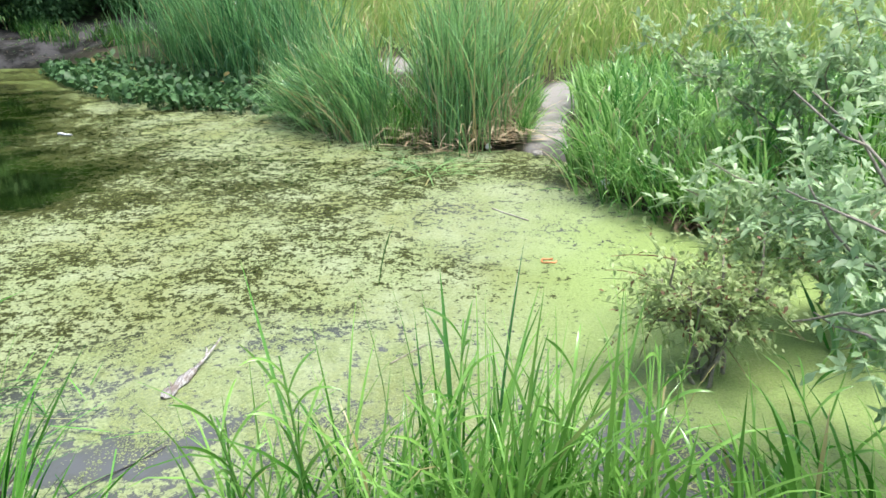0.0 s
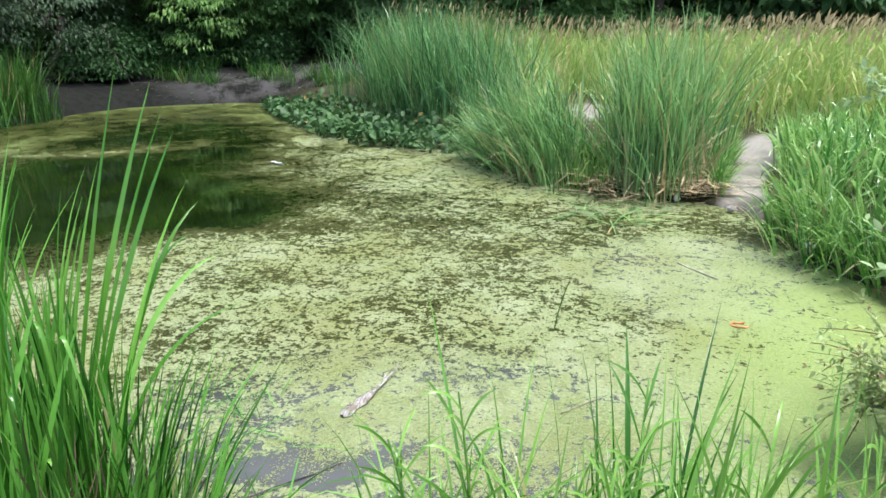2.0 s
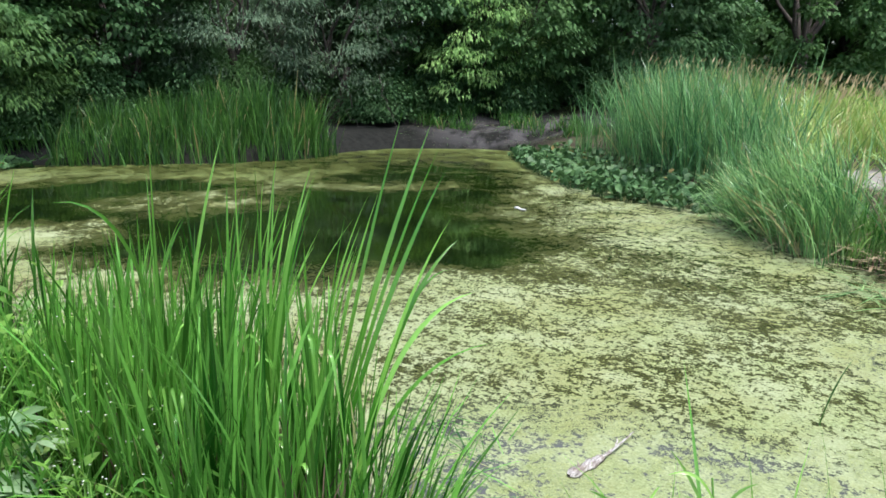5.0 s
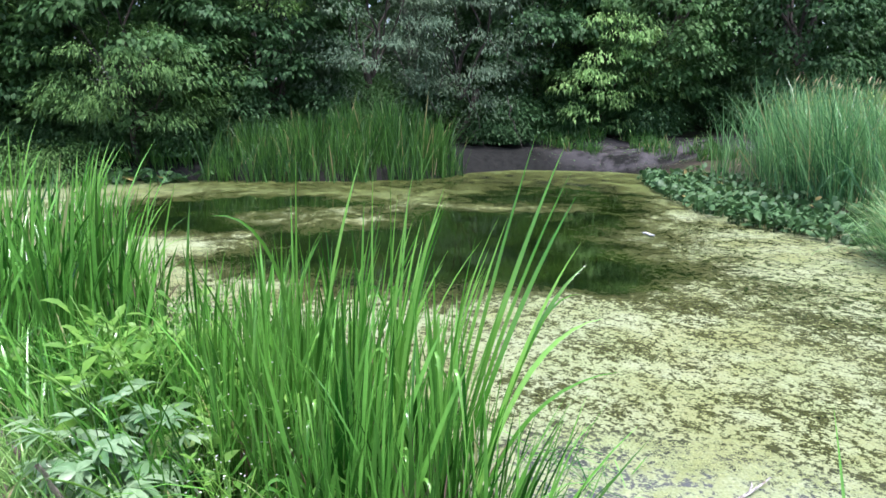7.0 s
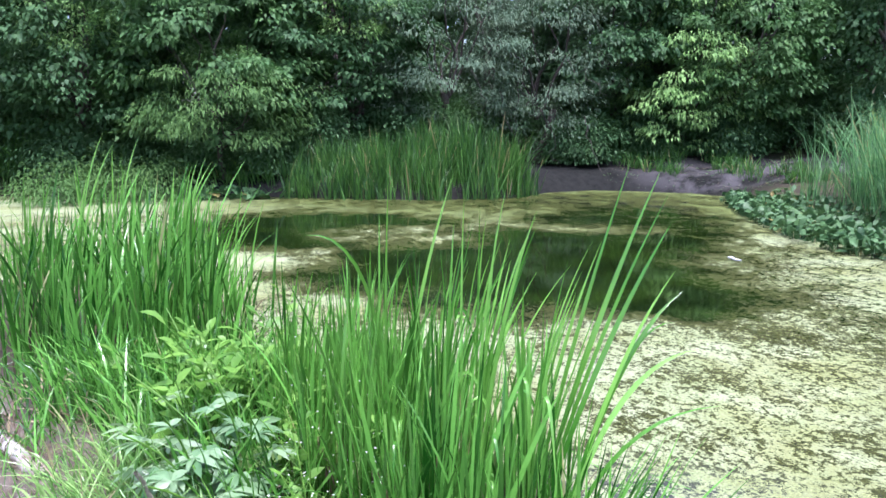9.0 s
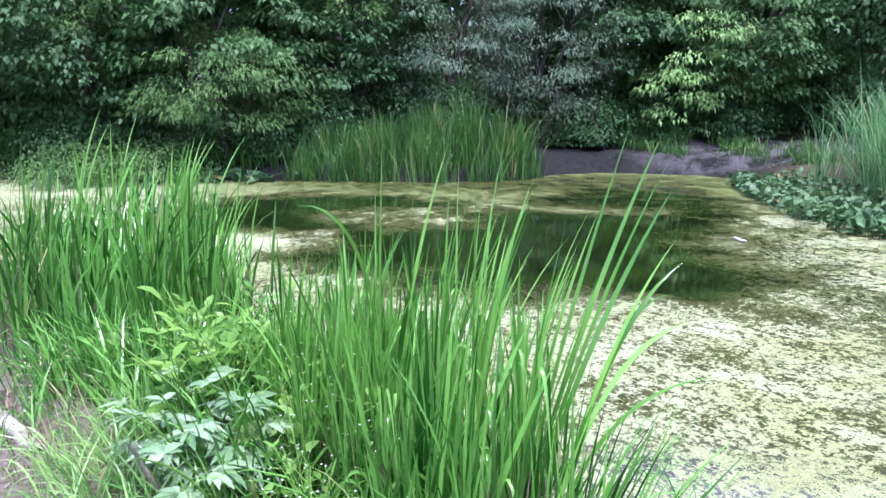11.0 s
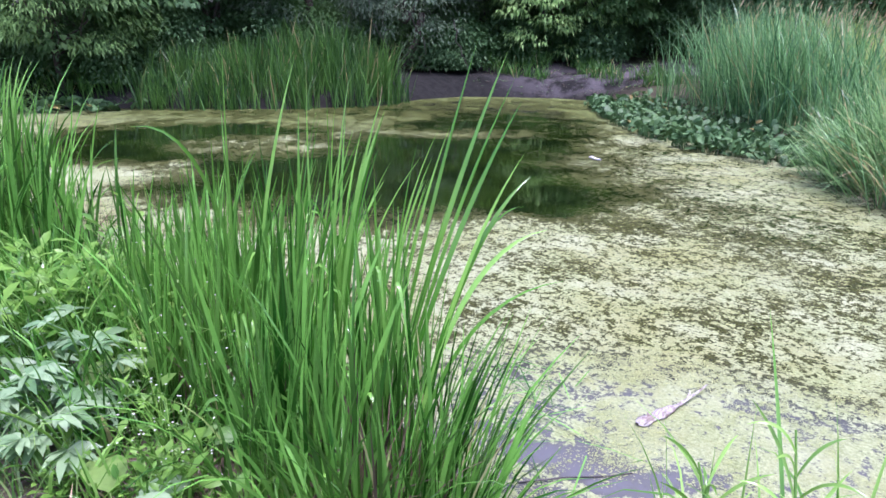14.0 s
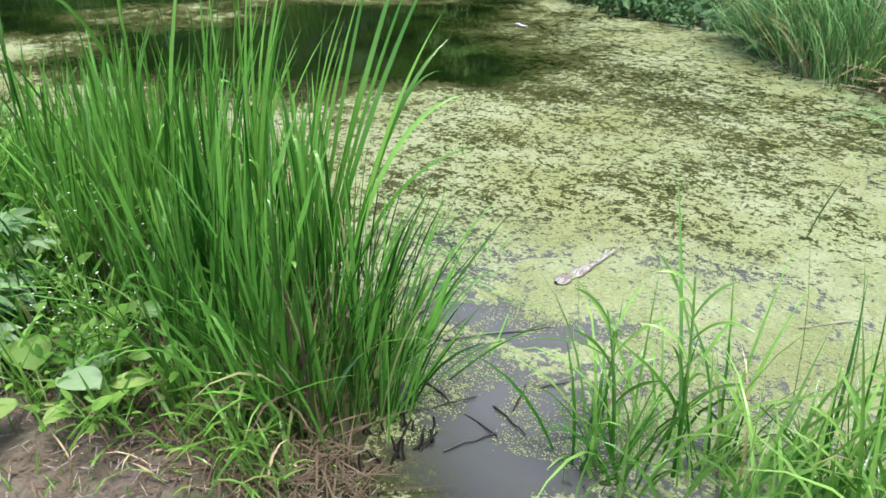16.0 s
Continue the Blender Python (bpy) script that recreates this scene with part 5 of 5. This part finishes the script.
for k, (x, y, h) in enumerate(((-2.1, 0.72, 0.5), (-2.3, 0.85, 0.6), (-1.95, 0.68, 0.42), (-2.0, 0.85, 0.55), (-1.85, 0.62, 0.35), (-2.45, 1.0, 0.6), (-2.2, 0.95, 0.55), (-1.75, 0.7, 0.4))):
    flower_weed(x, y, h, 700 + k)
r1 = np.random.default_rng(360)
for k, (x, y) in enumerate(scatter([(-2.3, 0.62), (-2.6, 1.25), (-3.4, 1.45), (-4.0, 1.0), (-3.8, 0.5), (-3.0, 0.5)], 22, r1)):
    weed(x, y, float(r1.uniform(0.3, 0.6)), 9, broad_leaf, M_WEED, "bright green broad-leaved weed between the cattails", 361 + k)


def dock(x, y, seed, n, size, mats, label):
    r = np.random.default_rng(seed)
    z = float(height(np.array([x]), np.array([y]))[0])
    top = thing("dock_plant", x, y, z, label, "weed", "bank weeds")
    for k in range(n):
        a = k * 2.2 + r.uniform(0, 0.8)
        o = np.array([math.cos(a), math.sin(a), 0.0])
        c = o * r.uniform(0.04, 0.1) + [0, 0, r.uniform(0.08, 0.2)]
        L = size * r.uniform(0.8, 1.2)
        t = np.linspace(0, 1, 8)
        mid = c + o * (t * L)[:, None] + np.array([0, 0, 1.0]) * (0.1 * L * np.sin(t * 2.6))[:, None]
        w = 0.36 * L * np.sin(np.clip(t, 0.02, 0.99) * math.pi) ** 0.55
        sd = np.array([-o[1], o[0], 0.0])
        v = np.stack([mid - sd * w[:, None] + [0, 0, 0.012], mid, mid + sd * w[:, None] + [0, 0, 0.012]], 1).reshape(-1, 3)
        ring = np.arange(7)[:, None] * 3 + np.arange(2)[None]
        f = np.stack([ring, ring + 1, ring + 4, ring + 3], -1).reshape(-1, 4)
        part("leaf", Geo().add(v, f).add(*tube([(0, 0, 0), c], [0.004, 0.003], 5)), mats[k % len(mats)], top)


dock(-1.86, 0.44, 91, 4, 0.16, [M_PALE, M_DOCK, M_DOCK], "dock plant with broad pale and green leaves")
dock(-1.72, 0.5, 92, 4, 0.11, [M_DOCK], "young dock plant with bright green leaves")
dock(-2.6, 0.9, 93, 5, 0.2, [M_DOCK], "dock plant with large upright leaves among cattails")

blade_clump("grass_tuft", [(-3.1, 0.05), (-2.3, 0.05), (-2.2, 0.45), (-2.6, 0.6), (-3.2, 0.5)], 480, 60, 0.2, 0.42, 0.0075, M_BANKGRASS, "thin arching light green grass on the bank", "grass", 29, "bank grass", (0.0, -0.1), 0.35, 1.3, tuft=24, tuft_r=0.07, seg=6)
blade_clump("grass_tuft", [(-4.3, 0.2), (-3.6, 0.15), (-3.3, 0.7), (-4.0, 0.9)], 260, 40, 0.3, 0.6, 0.012, M_CATTAIL, "grass mixed with withered stalks on the bank", "grass", 30, "bank grass", (0.0, -0.1), 0.35, 1.1, straw=160, tuft=16, tuft_r=0.09, seg=5)
blade_clump("grass_tuft", [(-4.7, -0.2), (-3.5, -0.12), (-3.4, 0.25), (-4.5, 0.4)], 200, 20, 0.12, 0.4, 0.009, M_CATTAIL, "withered stalks and thin grass on the trodden bank", "grass", 41, "bank grass", (0.0, -0.1), 0.5, 1.1, seg=4, fold=0, straw=320, straw_mat=M_RUST, tuft=24, tuft_r=0.1)
blade_clump("grass_tuft", [(-1.6, 0.55), (-1.15, 0.68), (-1.1, 0.8), (-1.5, 0.75)], 70, 30, 0.12, 0.32, 0.009, M_GRASS, "small fresh grass shoots at the foot of the cattails", "grass", 31, "bank grass", (0.0, -0.1), 0.35, 1.0, tuft=8, tuft_r=0.04)


blade_clump("grass_tuft", [(-2.1, 0.55), (-2.5, 1.2), (-3.4, 1.4), (-4.2, 1.0), (-4.0, 0.3), (-3.0, 0.35)], 1000, 80, 0.25, 0.62, 0.011, M_CATTAIL, "rank fresh grass filling the bank between cattails", "grass", 33, "bank grass", (0.0, -0.05), 0.3, 0.9, seg=5, fold=0)


def litter(name, poly, n, ln, wd, mat, label, seed, lift=0.012, zmin=None, category="plant litter", pile=0.03):
    """Dead leaves and stalks lying flat."""
    r = np.random.default_rng(seed)
    xy = scatter(poly, n, r)
    b = on_ground(xy)
    if zmin is not None:
        b[:, 2] = np.maximum(b[:, 2], zmin)
    b[:, 2] += lift + r.uniform(0, pile, n)
    v, f = blades(b, r.uniform(0.4, 1.2, n) * ln, r.uniform(0, 2 * math.pi, n), r.normal(1.5, 0.1, n), r.normal(0, 0.15, n), wd * r.uniform(0.5, 1.3, n), 4, 0, r.normal(0, 0.6, n))
    if zmin is not None:
        v[:, 2] = np.clip(v[:, 2], zmin + 0.004, zmin + 0.05)
    tagged(part(name, Geo().add(v, f), mat), label, category, kind="stuff")


blade_clump("grass_tuft", [(-2.2, 0.4), (-1.75, 0.45), (-1.3, 0.62), (-1.15, 0.75), (-1.6, 0.78), (-2.2, 0.65)], 130, 40, 0.14, 0.36, 0.009, M_GRASS, "small grass and shoots among dead stalks", "grass", 39, "bank grass", (0.0, -0.1), 0.45, 1.2, seg=5, fold=0, straw=240, tuft=30, tuft_r=0.06, tip=0.76)
r6 = np.random.default_rng(606)
for k, (x, y) in enumerate(scatter([(-2.25, 0.38), (-1.8, 0.45), (-1.4, 0.66), (-1.7, 0.78), (-2.2, 0.65)], 8, r6)):
    weed(x, y, float(r6.uniform(0.1, 0.26)), 8, broad_leaf, M_WEED, "low green leafy weed on the trodden bank", 620 + k, 0.2)
NEAR = [(-2.4, 0.1), (-1.4, 0.25), (-0.85, 0.75), (-1.05, 1.0), (-1.5, 0.85), (-2.1, 0.75), (-3.4, 0.3), (-4.0, -0.3), (-3.0, -0.4)]
litter("twig_litter", NEAR, 900, 0.06, 0.004, M_TWIG, "small grey twigs strewn over the bank", 103, pile=0.012)
litter("straw_litter", NEAR, 2300, 0.085, 0.0045, M_RUST, "dry straw and stalks lying on the bank", 95, pile=0.015)
litter("dead_leaf_mat", [(-2.2, 0.55), (-1.7, 0.56), (-1.2, 0.62), (-0.92, 0.82), (-1.05, 1.0), (-1.4, 0.95), (-2.2, 0.9)], 620, 0.24, 0.0055, M_RUST, "reddish brown dead cattail leaves matted at the water's edge", 96, pile=0.035)
litter("dead_leaf_mat", [(0.3, 6.6), (0.75, 6.7), (0.8, 7.0), (0.4, 7.0), (-0.5, 7.0), (-0.5, 6.85)], 260, 0.5, 0.02, M_STRAW, "straw-coloured dead leaves at the foot of the reeds", 97, pile=0.12)
litter("fallen_reeds", [(-0.75, 6.75), (-0.2, 6.4), (0.35, 6.5), (0.2, 5.9), (-0.15, 5.5), (-0.45, 5.9)], 70, 0.5, 0.012, M_CATTAIL_BLUE, "bent green reed leaves floating on the water", 98, zmin=0.0, pile=0.02)
litter("fallen_reeds", [(-2.3, 2.2), (-1.5, 1.5), (-1.1, 1.9), (-1.5, 2.6)], 44, 0.35, 0.006, M_CATTAIL, "bent green reed leaves floating on the water", 99, zmin=0.0, pile=0.02)
blade_clump("grass_sprouts", NEAR, 700, 30, 0.03, 0.09, 0.006, M_WEED, "tiny green sprouts on the bare soil", "grass", 32, "bank grass", (0, 0), 0.5, 0.8, seg=3, fold=0)

BEACH = [(-11.2, 13.2), (-9.4, 14.1), (-7.6, 14.2), (-6.6, 15.0), (-7.6, 16.2), (-9.6, 16.8), (-11.6, 15.0)]
litter("twig_litter", BEACH, 420, 0.28, 0.012, M_RUST, "dead twigs and leaves strewn over the bare bank", 101, pile=0.02)
litter("leaf_litter", BEACH, 500, 0.08, 0.035, M_CATTAIL_FAR, "fallen green leaves strewn over the bare bank", 102, pile=0.015)
# withered clump and debris on the right bank
litter("withered_clump", [(1.55, 4.2), (1.9, 4.15), (1.95, 4.45), (1.6, 4.5)], 160, 0.16, 0.02, M_RUST, "reddish withered leaves caught at the bank", 100, zmin=0.02, pile=0.14)
stick("dry_stick", bent((1.17, 5.3, 0.3), (1.23, 5.03, 0.01), 6, 0.006, r0), np.linspace(0.008, 0.012, 6), M_STRAW, "broken tan reed stalk leaning at the water's edge")
stick("white_stick", bent((-4.58, 7.66, 0.012), (-4.36, 7.56, 0.02), 6, 0.004, r0), [0.012, 0.016, 0.016, 0.014, 0.014, 0.01], M_WHITE, "short white stick floating on the duckweed")
stick("pale_reed_stem", bent((0.36, 4.8, 0.006), (0.61, 4.51, 0.008), 6, 0.003, r0), np.full(6, 0.0045), M_BIRCH, "pale reed stem floating on the duckweed")
stick("tan_reed_stem", bent((-0.85, 7.0, 0.02), (-0.45, 7.2, 0.33), 6, 0.01, r0), np.full(6, 0.009), M_STRAW, "broken tan reed stem leaning out of the stand")
stick("tan_reed_stem", bent((-0.2, 2.55, 0.008), (-0.05, 2.72, 0.01), 5, 0.004, r0), np.full(5, 0.003), M_TWIG, "tan stem floating on the duckweed")
stick("grey_stalk", bent((-2.45, 0.24, 0.5), (-2.56, 0.39, 0.12), 8, 0.008, r0), np.linspace(0.008, 0.013, 8), M_TWIG, "grey dead stalk standing among the weeds")
stick("peeled_log", bent((-4.1, -0.16, 0.24), (-3.26, 0.05, 0.2), 8, 0.008, r0), [0.022, 0.032, 0.036, 0.035, 0.034, 0.032, 0.03, 0.02], M_BIRCH, "pale peeled log lying on the trodden bank", "log", 12)
stick("pale_branch", bent((-2.83, 0.51, 0.21), (-2.3, 0.66, 0.23), 8, 0.01, r0), np.linspace(0.018, 0.012, 8), M_LOG, "pale peeled branch lying on the bank", "branch")
for a, b in (((-1.29, 1.62), (-1.0, 1.95)), ((-1.3, 1.4), (-0.84, 1.3)), ((-0.93, 1.42), (-0.77, 1.36)), ((-0.94, 1.15), (-0.85, 1.31)), ((-1.12, 1.25), (-1.0, 1.42)), ((-0.9, 1.58), (-0.86, 1.43)), ((-0.85, 1.6), (-0.78, 1.68))):
    stick("sunken_stick", bent((*a, 0.006), (*b, 0.012), 6, 0.006, r0), np.linspace(0.004, 0.003, 6), M_WETWOOD, "wet black rotten stick lying in the shallow water")


r7 = np.random.default_rng(909)
for k in range(26):
    x, y = r7.uniform(-1.22, -0.98), r7.uniform(0.92, 1.2)
    stick("rotten_twig", bent((x, y, -0.02), (x + r7.normal(0, 0.025), y + r7.normal(0, 0.025), r7.uniform(0.03, 0.1)), 4, 0.003, r7), np.linspace(0.006, 0.004, 4), M_WETWOOD, "black rotten twig standing in the shallow water", "twig", 6)


def crumpled(name, x, y, z, sx, sy, sz, mat, label, category, seed):
    """A crumpled sheet folded into a lump."""
    r = np.random.default_rng(seed)
    bm = bmesh.new()
    bmesh.ops.create_icosphere(bm, subdivisions=3, radius=1.0)
    off = r.uniform(0, 50, 3)
    for v in bm.verts:
        k = 0.75 + 0.55 * abs(noise.noise(v.co * 1.7 + Vector(off))) + 0.25 * noise.noise(v.co * 4.5 + Vector(off))
        v.co = Vector((v.co.x * sx * k, v.co.y * sy * k, max(v.co.z, -0.7) * sz * k))
    me = bpy.data.meshes.new(name)
    bm.to_mesh(me)
    bm.free()
    me.materials.append(mat)
    ob = new(name, me)
    ob.location = (x, y, z)
    return tagged(ob, label, category)


crumpled("plastic_bag", 1.27, 5.12, 0.07, 0.06, 0.05, 0.07, M_WHITE, "crumpled dirty white plastic bag at the bank", "litter", 5)
crumpled("stone", 0.86, 6.36, 0.04, 0.05, 0.04, 0.035, M_STONE, "pale stone at the foot of the path", "stone", 6)
crumpled("stone", 1.14, 6.42, 0.06, 0.045, 0.07, 0.04, M_STONE, "pale stone at the foot of the path", "stone", 7)
crumpled("stone", 0.4, 6.62, 0.05, 0.03, 0.03, 0.04, M_WHITE, "small white scrap among the reed straw", "litter", 8)


def ring_piece(x, y, z):
    g = Geo()
    a = np.linspace(0.9, 2 * math.pi - 0.1, 22)
    g.add(*tube(np.c_[0.045 * np.cos(a), 0.034 * np.sin(a), 0.007 + 0.004 * np.sin(3 * a)], np.full(22, 0.0055), 8))
    tagged(part("orange_ring", g, M_ORANGE, at=(x, y, z)), "broken orange plastic ring floating on the duckweed", "litter")


ring_piece(0.67, 3.76, 0.0)


def flakes():
    """Loose duckweed fronds drifting in the open patches near the bank."""
    r = np.random.default_rng(77)
    xy = np.concatenate([scatter([(-1.6, 1.35), (-1.15, 1.05), (-0.7, 1.3), (0.7, 1.5), (1.6, 1.5), (1.6, 2.6), (0.6, 2.6), (-0.4, 3.6), (-1.7, 2.7)], 60000, r)])
    dens = np.array([noise.noise(Vector((x * 3.1, y * 3.1, 0.3))) + 0.6 * noise.noise(Vector((x * 11, y * 11, 4.0))) for x, y in xy])
    xy = xy[dens > 0.14 - 0.25 * r.random(len(xy))]
    n = len(xy)
    a = np.linspace(0, 2 * math.pi, 6)[:-1]
    rad = r.uniform(0.0016, 0.0036, n)[:, None]
    ph = r.uniform(0, 6, n)[:, None]
    x = xy[:, :1] + np.cos(a + ph) * rad * 1.2
    y = xy[:, 1:] + np.sin(a + ph) * rad
    z = np.full_like(x, 0.0035) + r.uniform(0, 0.001, (n, 1))
    tagged(part("duckweed_fronds", Geo().add(np.stack([x, y, z], -1).reshape(-1, 3), np.arange(5 * n).reshape(-1, 5)), M_FLAKE, smooth=False), "loose yellow-green duckweed fronds drifting on the water", "duckweed", kind="stuff")


flakes()
